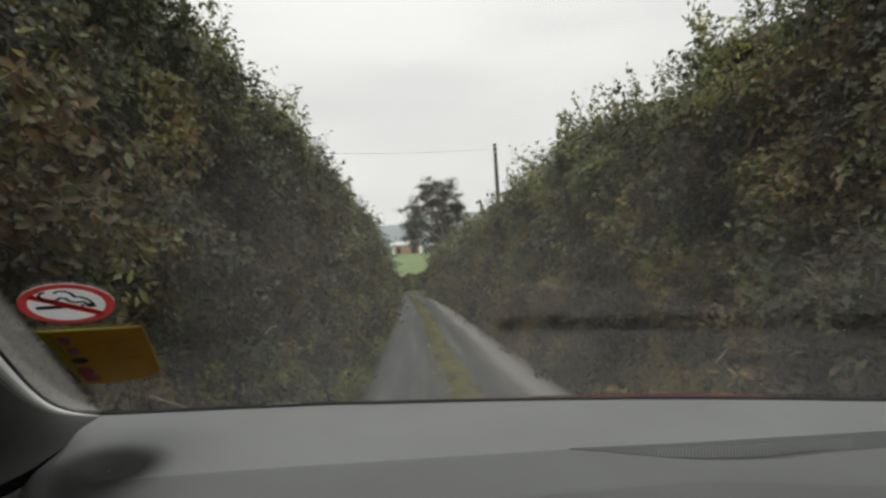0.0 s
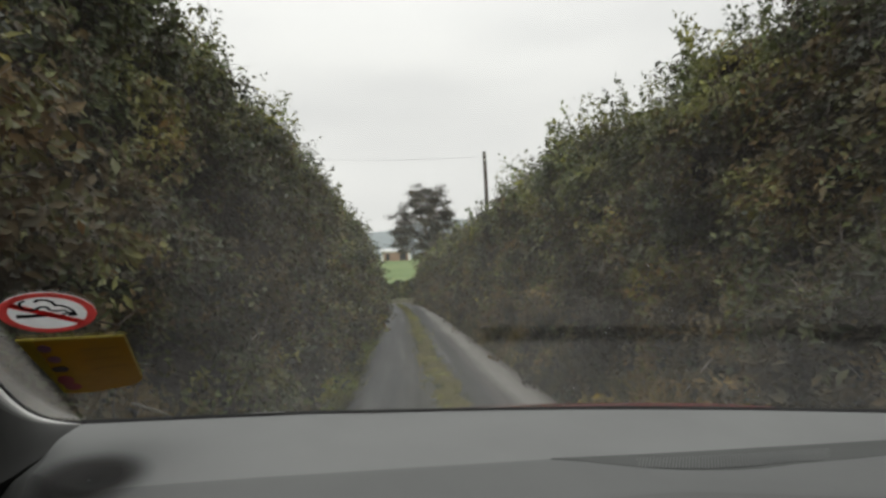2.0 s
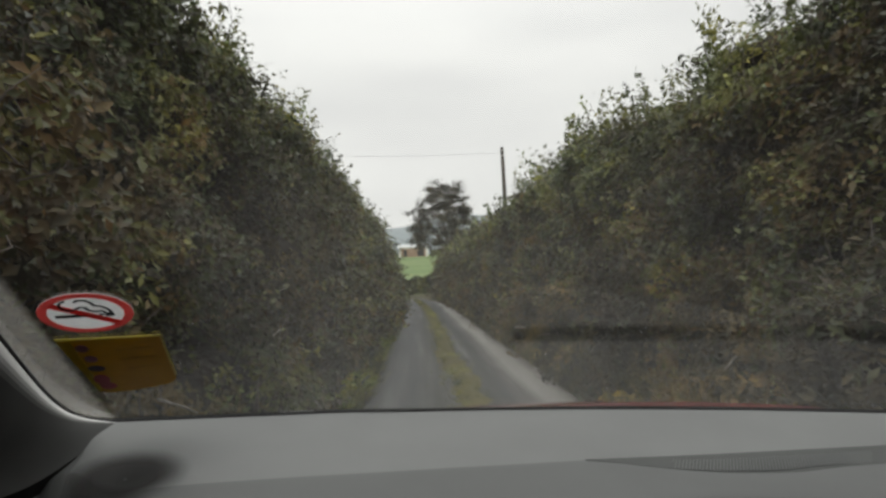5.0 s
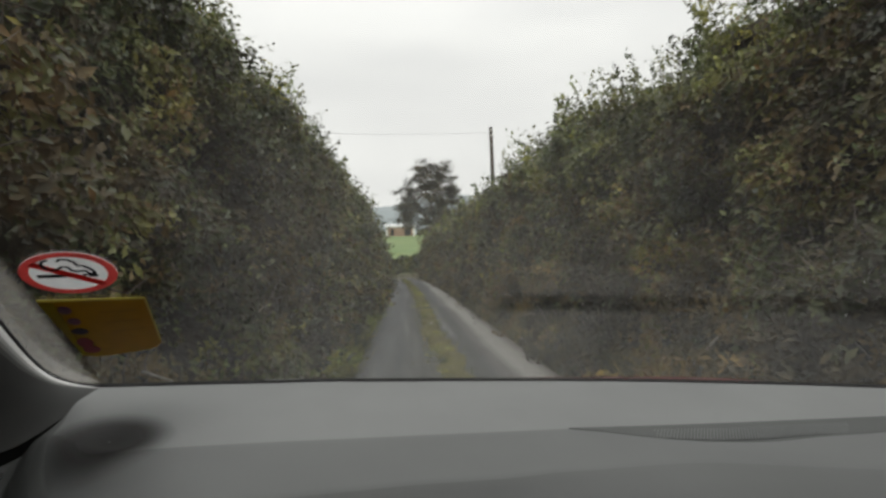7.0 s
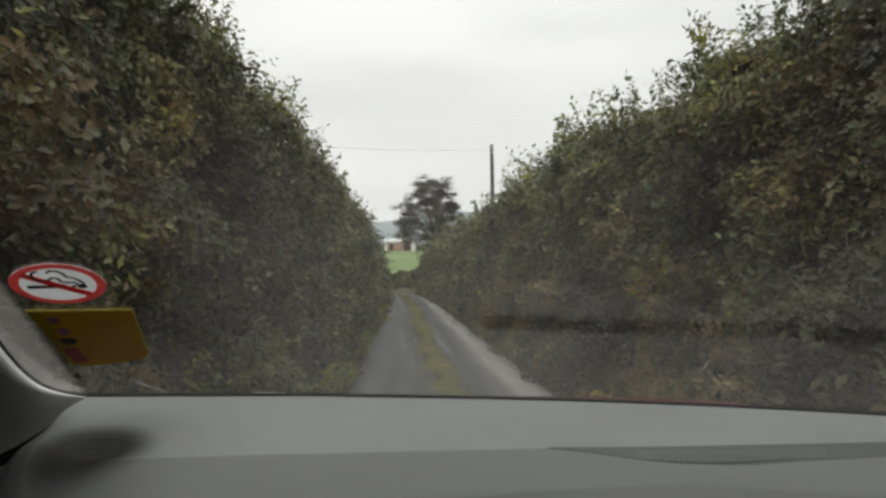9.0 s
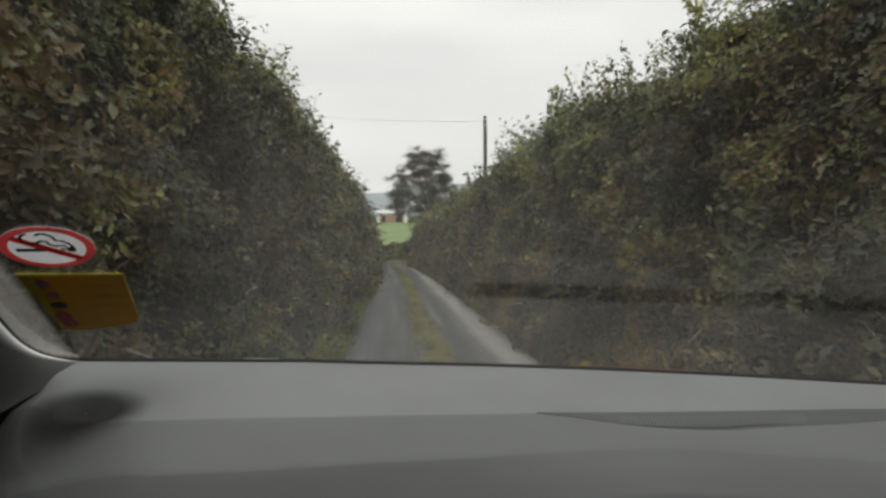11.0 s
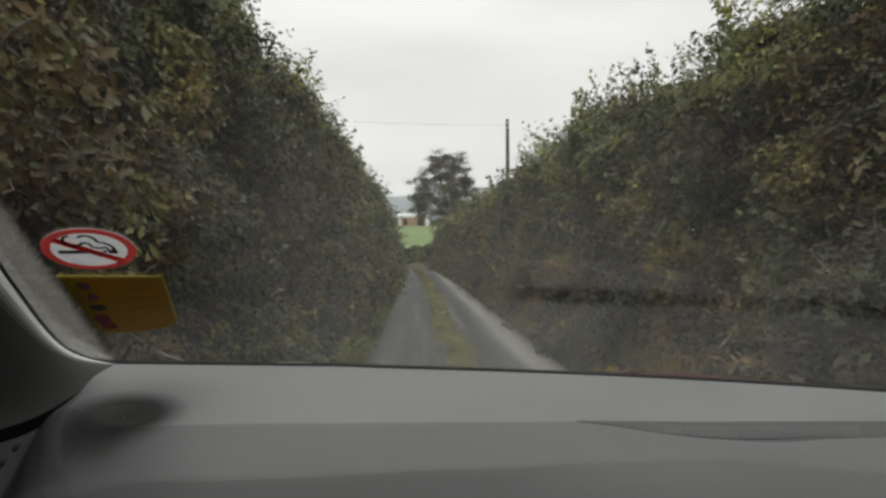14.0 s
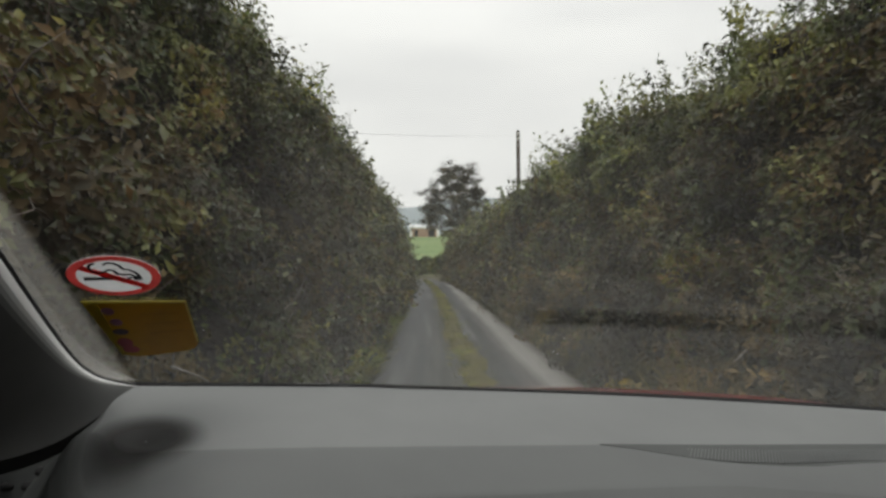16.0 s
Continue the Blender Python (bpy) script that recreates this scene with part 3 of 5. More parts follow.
# ---------------------------------------------------------------- hedges
def hedge(side, seed, label, foot, lean, top):
    """A tall overgrown hedge along the lane: side -1 or 1; foot: its face at the ground; lean: its slope back; top: its height."""
    r = np.random.RandomState(seed)
    big, mid, small, crest = wave(seed, 1.6, 5.0), wave(seed + 1, 0.5, 1.4), wave(seed + 2, 0.16, 0.4), wave(seed + 3, 1.2, 7.0)
    holes = wave(seed + 4, 0.25, 0.9, 20)
    base = thing("hedge", (foot, 10, 0), label, "hedge", "lane hedges")

    def height(y):
        return top + (0.42 if side < 0 else 0.22) * crest(y, 0 * y) + 0.16 * mid(y, 77 + 0 * y)

    def face(y, z):
        """The hedge's outer face, rounded over at the top."""
        h = height(y)
        over = np.clip((z - (h - 0.7)) / 0.7, 0, 1)
        b = np.where(y < 20, 0.0, -0.0011 * (y - 20) ** 2)
        out = 0.27 * big(y, z) + 0.27 * mid(y, z) + 0.09 * small(y, z)
        return b + foot + side * (lean * z + 0.75 * over ** 2.2 - out)

    # inner mass, its dark colour standing in for shade behind the leaves
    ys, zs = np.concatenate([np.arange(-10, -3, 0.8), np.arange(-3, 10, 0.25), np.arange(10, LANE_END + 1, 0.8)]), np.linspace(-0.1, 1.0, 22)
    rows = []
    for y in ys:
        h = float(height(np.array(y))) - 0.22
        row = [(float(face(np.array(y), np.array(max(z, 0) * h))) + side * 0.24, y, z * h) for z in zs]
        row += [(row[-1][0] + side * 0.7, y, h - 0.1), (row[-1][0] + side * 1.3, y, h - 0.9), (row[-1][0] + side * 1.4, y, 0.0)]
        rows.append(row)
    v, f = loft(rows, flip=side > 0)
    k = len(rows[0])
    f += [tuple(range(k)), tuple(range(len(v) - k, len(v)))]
    part("branch_mass", mesh_of("branch_mass", v, f, CORE, True), base, "inner branches coloured dark for the shade within the hedge")

    # a few pale dead branches caught in the face
    for y in np.concatenate([r.uniform(2.6, 9.0, 7), r.uniform(9.0, 18.0, 5)]):
        z = r.uniform(0.35, 0.95)
        x = float(face(np.array(y), np.array(z))) - side * 0.06
        a, ln = r.uniform(-0.9, 0.9), r.uniform(0.25, 0.6)
        pts = [(x - side * 0.02 * q * q, y + math.cos(a) * ln * (q - 1) / 2, z + math.sin(a) * ln * (q - 1) / 2 + 0.02 * (q == 1)) for q in (0, 1, 2)]
        vv, ff = tube(pts, 0.007, 6, 0.5)
        part("dead_branch", mesh_of("dead_branch", vv, ff, DEAD_WOOD, True), base, "pale bare dead branch")

    # leaves in stretches, larger with the distance
    edges = [-10, -6, -2.5, 0.5, 1.5, 2.5, 3.5, 5, 7, 10, 14, 19, 25, 32, 39, LANE_END + 1]
    for a, b in zip(edges, edges[1:]):
        mid_y = max(0.8, abs(a + b) / 2)
        size = 0.040 * (1 + mid_y / 5.5) ** 0.86
        cover = 2.9 if b > 0.6 else 1.5
        n = int(cover * (b - a) * (top + 0.5) / (0.24 * size * size))
        y = r.uniform(a, b, n)
        h = height(y)
        z = h * r.uniform(0.0, 1.0, n) ** 0.93
        keep = holes(y, z) + r.normal(0, 0.18, n) > -0.42 + 0.26 * np.clip((4.5 - y) / 3.0, 0, 1)
        y, z, h, n = y[keep], z[keep], h[keep], int(keep.sum())
        depth = r.exponential(0.10, n) - 0.07 - 0.10 * np.clip(small(y * 1.7, z * 1.7), 0, 1)
        over = np.clip((z - (h - 0.7)) / 0.7, 0, 1)
        x = face(y, z) + side * depth
        up = over * r.uniform(0, 1, n) * 0.10
        p = np.stack([x + side * over * r.uniform(0, 0.7, n), y, z + up], 1)
        out = np.stack([np.full(n, -side * 0.8), np.full(n, -0.25), 0.25 + 0.9 * over], 1)
        zr = z / h
        brown = 0.80 - 0.62 * zr if side < 0 else 1.25 - 1.50 * zr
        dry = r.uniform(0, 1, n) < np.clip(brown + 0.7 * big(y * 1.5 + 9, z * 1.5), 0.02, 0.97)
        young = ~dry & (r.uniform(0, 1, n) < np.clip((zr - 0.72) / 0.2, 0, 1))
        length = size * r.uniform(0.55, 1.35, n)
        for name, mask, mat, lab in (("leaves", ~dry & ~young, GREEN_LEAF, "dark olive-green wet leaves"), ("young_leaves", young, CREST_LEAF, "fresher green leaves along the top"), ("dry_leaves", dry, DRY_LEAF, "brown withered leaves and bracken")):
            if mask.sum():
                v, f = leaf_cloud(r, p[mask], length[mask], out[mask], spread=0.34, width=0.46, comb=1.3 if b < 12 else 0.7)
                part(name, quads_mesh(name, v, f, mat), base, lab, "stuff")

    # sprays that hang out of the face: a bent stem with leaves in pairs
    m = 2600
    ysp = 0.4 + (LANE_END - 3) * r.uniform(0, 1, m) ** 1.9
    zsp = height(ysp) * r.uniform(0.05, 0.97, m)
    ln = r.uniform(0.18, 0.5, m) * (1 + ysp / 25)
    ft = np.stack([face(ysp, zsp) + side * 0.10, ysp, zsp], 1)
    way = np.stack([-side * r.uniform(0.10, 0.65, m), r.normal(0.25, 0.8, m), r.uniform(-0.45, 0.7, m)], 1)
    way *= (ln / np.linalg.norm(way, axis=1))[:, None]
    v, f = twig_cloud(r, ft, way, 0.0026 * (1 + ysp / 10))
    part("spray_stems", quads_mesh("spray_stems", v, f, TWIG), base, "thin bent side stems", "stuff")
    k = 16
    t = np.tile(np.linspace(0.25, 1.05, k), (m, 1))
    sp = ft[:, None, :] + way[:, None, :] * t[:, :, None]
    sp[:, :, 2] -= 0.16 * (ln[:, None] * t * t)
    sp += r.normal(0, 0.10, sp.shape) * ln[:, None, None] * 0.8
    sl = (0.046 * (1 + ysp / 7.5) ** 0.76)[:, None] * r.uniform(0.6, 1.35, (m, k))
    dryer = r.uniform(0, 1, m) < (np.clip(0.5 - 0.16 * zsp, 0.08, 0.6) if side < 0 else np.clip(1.05 - 0.38 * zsp, 0.08, 0.92))
    for name, mask, mat in (("spray_leaves", ~dryer, GREEN_LEAF), ("dry_spray_leaves", dryer, DRY_LEAF)):
        q = sp[mask].reshape(-1, 3)
        v, f = leaf_cloud(r, q, sl[mask].ravel(), np.tile([[-side * 0.4, -0.3, 0.8]], (len(q), 1)), spread=0.5, width=0.45, comb=0.9)
        part(name, quads_mesh(name, v, f, mat), base, "leafy side sprays", "stuff")

    # the crown and the far side
    n = 30000
    y = r.uniform(-10, LANE_END + 1, n)
    t = r.uniform(0, 1, n)
    h = height(y)
    x0 = face(y, h) + side * 0.3
    p = np.stack([x0 + side * np.clip(t * 2, 0, 1) * 1.3, y, h - 0.05 - 0.25 * np.clip(t * 2, 0, 1) - np.clip(t * 2 - 1, 0, 1) * (h - 0.5) + 0.12 * mid(y, t * 5)], 1)
    v, f = leaf_cloud(r, p, r.uniform(0.09, 0.2, n), np.tile([[side * 0.3, 0, 0.9]], (n, 1)))
    part("crown_leaves", quads_mesh("crown_leaves", v, f, GREEN_LEAF), base, "", "stuff")

    # twigs in the face
    n = 9000
    y = -1 + (LANE_END) * r.uniform(0, 1, n) ** 2.2
    z = height(y) * (0.02 + 0.95 * r.uniform(0, 1, n) ** 1.4)
    p = np.stack([face(y, z) + side * r.uniform(0.02, 0.2, n), y, z], 1)
    way = np.stack([-side * r.uniform(0.0, 0.5, n), r.normal(0, 0.45, n), r.uniform(-0.2, 1.0, n)], 1) * (r.uniform(0.15, 0.5, n) * (1 + y / 30))[:, None]
    v, f = twig_cloud(r, p, way, 0.0028 * (1 + np.clip(y, 0, 99) / 9) * r.uniform(0.6, 1.7, n))
    part("twigs", quads_mesh("twigs", v, f, TWIG), base, "thin grey-brown twigs", "stuff")

    # shoots that stand out above the top, each a stem with leaves
    feet, ways, lp, ll, lo_ = [], [], [], [], []
    m = 560
    ysh = 0.6 + (LANE_END - 2) * r.uniform(0, 1, m) ** 1.7
    for y in ysh:
        h = float(height(np.array(y)))
        z = h * r.uniform(0.72, 1.0)
        x = float(face(np.array(y), np.array(z)))
        ln = r.uniform(0.22, 0.58) * (1.55 if r.uniform() < 0.16 else 1.0)
        d = np.array([-side * r.uniform(-0.1, 0.45), r.normal(0, 0.2), r.uniform(0.65, 1.0)])
        d /= np.linalg.norm(d)
        ft = np.array([x + side * 0.08, y, z - 0.05])
        feet.append(ft)
        ways.append(d * ln)
        k = int(10 + ln * 44 / (1 + y / 25))
        t = r.uniform(0.25, 1.05, k)
        lp.append(ft + d * ln * t[:, None] + r.normal(0, 0.028 * (1 + y / 25), (k, 3)))
        ll.append(np.full(k, 0.042 * (1 + y / 8) ** 0.75) * r.uniform(0.6, 1.3, k))
    v, f = twig_cloud(r, np.array(feet), np.array(ways), 0.003 * (1 + ysh / 12))
    part("shoots", quads_mesh("shoots", v, f, TWIG), base, "upright young stems along the top", "stuff")
    lp, ll = np.concatenate(lp), np.concatenate(ll)
    v, f = leaf_cloud(r, lp, ll, np.tile([[-side * 0.3, -0.4, 0.5]], (len(lp), 1)))
    part("shoot_leaves", quads_mesh("shoot_leaves", v, f, CREST_LEAF), base, "small green leaves on the top shoots", "stuff")
    return base


hedge(-1, 101, "tall dense overgrown hedge, dark green leaves with brown bramble", -0.86, 0.235, 3.85)
hedge(1, 202, "leafy hedge on a low bank, green above brown stems", 1.92, 0.215, 3.33)


def end_hedge():
    """The low hedge across the lane's end, with the field behind it."""
    r = np.random.RandomState(77)
    base = thing("hedge", (0, LANE_END + 3, 0), "low dark hedge across the end of the lane", "hedge")
    w = wave(78, 0.8, 4)
    n = 9000
    x = r.uniform(-9, 9, n)
    z = r.uniform(0, 1, n) * (1.55 + 0.2 * w(x, 0 * x))
    y = LANE_END + 3 + 0.2 * w(x, z) + r.exponential(0.15, n) + 0.25 * z
    v, f = leaf_cloud(r, np.stack([x, y, z + 0.15], 1), r.uniform(0.12, 0.3, n), np.tile([[0, -0.8, 0.5]], (n, 1)))
    part("leaves", quads_mesh("leaves", v, f, GREEN_LEAF), base, "", "stuff")
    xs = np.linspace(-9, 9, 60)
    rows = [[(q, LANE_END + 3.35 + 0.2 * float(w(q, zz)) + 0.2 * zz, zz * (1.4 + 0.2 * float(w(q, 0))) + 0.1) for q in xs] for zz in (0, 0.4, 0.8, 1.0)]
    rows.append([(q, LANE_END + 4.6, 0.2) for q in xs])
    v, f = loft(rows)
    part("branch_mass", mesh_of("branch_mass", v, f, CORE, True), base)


end_hedge()


# ---------------------------------------------------------------- beyond the hedges
def field_tree(place, height, crown_low, half):
    """A broad old tree: a trunk that forks into rising limbs, and flat dense tufts of leaves in tiers with sky between them."""
    r = np.random.RandomState(404)
    base = thing("tree", place, "broad old tree with open grey-brown crown in the field", "tree")
    x0, y0, z0 = place
    fork = Vector((x0 + 0.05, y0, z0 + height * 0.30))
    v, f = tube([(x0, y0, z0 - 0.3), (x0 - 0.06, y0, z0 + height * 0.15), tuple(fork)], 0.30, 10, 0.72)
    part("trunk", mesh_of("trunk", v, f, TWIG, True), base, "bare greyish trunk")
    low, lp, ll = z0 + height * crown_low, [], []
    # the crown leans to one side: wide low on one hand, rounded above
    for i in range(62):
        u = (i + 0.5) / 62
        a = i * 2.399 + r.uniform(-0.3, 0.3)
        out = math.sqrt(max(0.0, 1 - (u * 0.97) ** 2.4)) * (0.30 + 0.70 * math.sqrt(r.uniform()))
        lop = -0.28 * (1 - u) * half
        end = Vector((x0 - 0.10 * half + lop + math.cos(a) * half * out, y0 + math.sin(a) * half * out * 0.9, low + (z0 + height - low) * u * (1 - 0.10 * out * out)))
        mid = fork.lerp(end, 0.5) + Vector((r.normal(0, 0.12), r.normal(0, 0.12), 0.18 * half * (0.5 - abs(u - 0.5)) - 0.05))
        v, f = tube([tuple(fork), tuple(fork.lerp(mid, 0.5)), tuple(mid), tuple(end)], 0.085 * (1.15 - 0.5 * u), 6, 0.22)
        part("limb", mesh_of("limb", v, f, TWIG, True), base)
        for k in range(3):
            c = mid.lerp(end, r.uniform(0.55, 1.08)) + Vector((r.normal(0, 0.26), r.normal(0, 0.26), r.normal(0.04, 0.10)))
            m = r.randint(120, 200)
            lp.append(r.normal(0, 1, (m, 3)) * np.array([0.31, 0.31, 0.15]) * r.uniform(0.8, 1.25) + np.array(c))
            ll.append(r.uniform(0.09, 0.19, m))
    lp, ll = np.concatenate(lp), np.concatenate(ll)
    v, f = leaf_cloud(r, lp, ll, np.tile([[0, -0.2, 0.7]], (len(lp), 1)), width=0.6)
    part("crown", quads_mesh("crown", v, f, PINE_LEAF), base, "tufted grey-brown leaf clumps with gaps", "stuff")


TREE_X, TREE_Y = 3.75, 64.0
field_tree((TREE_X, TREE_Y, land(TREE_X, TREE_Y) - 0.1), 10.2, 0.36, 3.9)


def utility_pole(place, height, lean, label):
    base = thing("utility_pole", place, label, "pole", "utility poles")
    x, y, z = place
    v, f = tube([(x + lean * s, y, z + height * s) for s in (0, 0.35, 0.7, 1.0)], 0.105, 10, 0.75)
    part("post", mesh_of("post", v, f, POLE_WOOD, True), base)
    v, f = tube([(x + lean, y, z + height), (x + lean, y, z + height + 0.05)], 0.082, 10, 0.6)
    part("cap", mesh_of("cap", v, f, RUBBER, True), base)
    for dz in (0.15, 0.38):
        v, f = tube([(x + lean - 0.04, y - 0.1, z + height - dz), (x + lean + 0.04, y - 0.13, z + height - dz + 0.1)], 0.03, 8, 0.7)
        part("insulator", mesh_of("insulator", v, f, PLASTER, True), base)
    return base


utility_pole((4.0, 27.0, 0.3), 6.6, -0.06, "weathered wooden utility pole rising behind the hedge")
utility_pole((-2.0, 52.0, 0.4), 4.3, 0.03, "distant wooden utility pole beyond the hedge")


def cable(a, b, sag):
    pts = []
    for i in range(25):
        s = i / 24
        pts.append((a[0] + (b[0] - a[0]) * s, a[1] + (b[1] - a[1]) * s, a[2] + (b[2] - a[2]) * s - sag * 4 * s * (1 - s)))
    v, f = tube(pts, 0.0045, 5)
    return tagged(new("overhead_cable", mesh_of("overhead_cable", v, f, CABLE, True)), "thin dark overhead cable between the poles", "cable", "overhead cables")


utility_pole((-13.0, 22.0, 0.35), 6.6, 0.05, "wooden utility pole hidden behind the tall hedge")
cable((3.92, 27.0, 6.72), (-12.95, 22.0, 6.85), 0.40)


def farm_building(x, y, z):
    """A long low farm building with pale ends, brick front, dark openings and a pale roof."""
    base = thing("farm_building", (x, y, z), "low farm building with brown wall and pale roof in the field", "building")
    w, h, d = 9.0, 2.5, 6.0
    part("wall", box_mesh("wall", (x - w / 2, y, z - 1), (x + w / 2, y + d, z + h), BRICK_WALL), base, "reddish-brown wall")
    part("fascia", box_mesh("fascia", (x - w / 2 - 0.2, y - 0.25, z + h), (x + w / 2 + 0.2, y + d + 0.2, z + h + 0.45), PLASTER), base, "pale fascia board")
    for u in (-w / 2 + 0.3, w / 2 - 0.35):
        part("pier", box_mesh("pier", (x + u - 0.35, y - 0.18, z - 1), (x + u + 0.35, y + 0.02, z + h), PLASTER), base, "pale plastered pier")
    v, f = loft([[(x - w / 2 - 0.4, y - 0.4, z + h + 0.45), (x + w / 2 + 0.4, y - 0.4, z + h + 0.45)],
                 [(x - w / 2 - 0.4, y + d / 2, z + h + 1.5), (x + w / 2 + 0.4, y + d / 2, z + h + 1.5)],
                 [(x - w / 2 - 0.4, y + d + 0.4, z + h + 0.45), (x + w / 2 + 0.4, y + d + 0.4, z + h + 0.45)]])
    part("roof", mesh_of("roof", v, f, SLATE), base, "pale grey sheet roof")
    for u, ww in ((-2.6, 1.0), (2.2, 2.0)):
        part("opening", box_mesh("opening", (x + u - ww / 2, y - 0.06, z + 0.05), (x + u + ww / 2, y + 0.05, z + 2.1), DARK_OPENING), base, "dark doorway")


farm_building(-0.6, 198.0, land(-0.6, 198.0) + 0.1)


def field_hedge(x0, x1, y):
    """A low dark hedge along the top of the field."""
    r = np.random.RandomState(91)
    base = thing("hedge", ((x0 + x1) / 2, y, land(x0, y)), "low dark hedge along the far edge of the field", "hedge")
    w = wave(92, 2.0, 9.0)
    n = 5000
    x, t = r.uniform(x0, x1, n), r.uniform(0, 1, n)
    z = land(x0, y) + t * (2.1 + 0.5 * w(x, 0 * x))
    v, f = leaf_cloud(r, np.stack([x, y + r.normal(0, 0.35, n) * (1.2 - t), z], 1), r.uniform(0.3, 0.6, n), np.tile([[0, -0.8, 0.5]], (n, 1)))
    part("leaves", quads_mesh("leaves", v, f, GREEN_LEAF), base, "", "stuff")


field_hedge(4.6, 26.0, 200.0)
field_hedge(-24.0, -6.0, 200.0)


def far_hill():
    r = wave(55, 300, 1500)
    xs = np.linspace(-1700, 1700, 70)
    rows = []
    for k, (y, s) in enumerate(((900, 0.0), (1150, 0.5), (1400, 0.88), (1600, 1.0), (2000, 0.2))):
        rows.append([(x, y, -12 + s * (160 + 22 * float(r(x, 0)) + 8 * float(r(x * 3, 50)))) for x in xs])
    v, f = loft(rows)
    return tagged(new("backdrop", mesh_of("backdrop", v, f, HILL, True)), "pale hazy hillside on the horizon", "hill", kind="structure")


far_hill()


# ---------------------------------------------------------------- the car
CAR_X = 0.36                                       # the car's middle line
car = thing("car", (CAR_X, 0, 0.02), "red hatchback with grey dashboard, standing in the lane", "car")


def base_line(x):
    """The foot of the windscreen: (y, z) at x."""
    if x < -0.10:
        s = (x + 0.402) / 0.270
        return 0.875 + s * 0.108, 1.1318 - s * 0.0243
    y = 0.9958 + 0.0245 - 0.30 * (x - 0.24) ** 2
    k = min(1.0, (x + 0.10) / 0.15)
    y = (0.9958 + (x + 0.10) * 0.10) * (1 - k) + y * k
    return y, 1.1047 - 0.0605 * (x + 0.10) + 0.0225 * (x + 0.10) ** 2


RAKE = radians(28)


def on_glass(x, s):
    """A point on the pane: s metres up from its foot at x."""
    y, z = base_line(x)
    lean = 0.06 if x < 0 else 0.06 - 0.17 * min(1.0, x / 0.9)
    return Vector((x + lean * s, y - math.cos(RAKE) * s, z + math.sin(RAKE) * s))


def windscreen():
    xs = np.linspace(-0.46, 1.14, 41)
    rows = [[on_glass(x, s) + Vector((0, 0.0018, 0.0002)) for x in xs] for s in (0.001, 0.2, 0.4, 0.6, 0.8)]
    v, f = loft(rows)
    ob = part("windscreen", mesh_of("windscreen", v, f, GLASS, True), car, "raked clear windscreen with dust specks")
    ob.visible_shadow = False
    # dust specks on the pane
    r = np.random.RandomState(8)
    verts, faces = [], []
    up = Vector((0.1051, -0.4613, -0.8810)) * 0.0008
    for i in range(46):
        c = on_glass(r.uniform(-0.3, 0.8), r.uniform(0.06, 0.5)) + up
        k, rad = len(verts), r.uniform(0.0004, 0.0011)
        for j in range(6):
            t = j * math.pi / 3
            verts.append(c + Vector((math.cos(t) * rad, math.sin(t) * rad * 0.88 * -1, math.sin(t) * rad * 0.47)))
        faces.append(tuple(range(k, k + 6)))
    # a withered leaf caught on the glass where the bare streak begins
    lv = []
    for dx, ds in ((0.0, 0.0), (0.004, 0.0022), (0.009, 0.002), (0.013, 0.0), (0.008, -0.0016), (0.003, -0.0012)):
        lv.append(on_glass(0.118 + dx, 0.322 + ds) + up)
    lv += [p - up * 0.5 + Vector((0, 0, 0.0012)) for p in lv]
    part("leaf_flake", mesh_of("leaf_flake", lv, [tuple(range(6)), tuple(range(11, 5, -1))] + [(i, (i + 1) % 6, (i + 1) % 6 + 6, i + 6) for i in range(6)], DEAD_WOOD), ob, "small pale withered leaf flake")
    part("dust_specks", mesh_of("dust_specks", verts, faces, WHITE_VINYL), ob, "pale dust specks", "stuff")
    return ob


glass = windscreen()


def between(x, stops):
    """A smooth curve through a few stops (x, value)."""
    if x <= stops[0][0]:
        return stops[0][1]
    for (a, p), (b, q) in zip(stops, stops[1:]):
        if x <= b:
            t = (x - a) / (b - a)
            return p + (q - p) * t
    return stops[-1][1]


def upper_fold(x):
    return between(x, ((-0.56, 0.790), (-0.43, 0.765), (-0.375, 0.730), (-0.33, 0.700), (-0.285, 0.683), (-0.235, 0.692), (-0.11, 0.736), (0.05, 0.769), (0.225, 0.799), (0.50, 0.830), (0.70, 0.847), (1.10, 0.853)))


def lower_fold(x):
    return between(x, ((-0.56, 0.590), (-0.30, 0.598), (-0.20, 0.609), (-0.10, 0.640), (0.02, 0.676), (0.18, 0.708), (0.34, 0.690), (0.60, 0.640), (1.10, 0.60)))


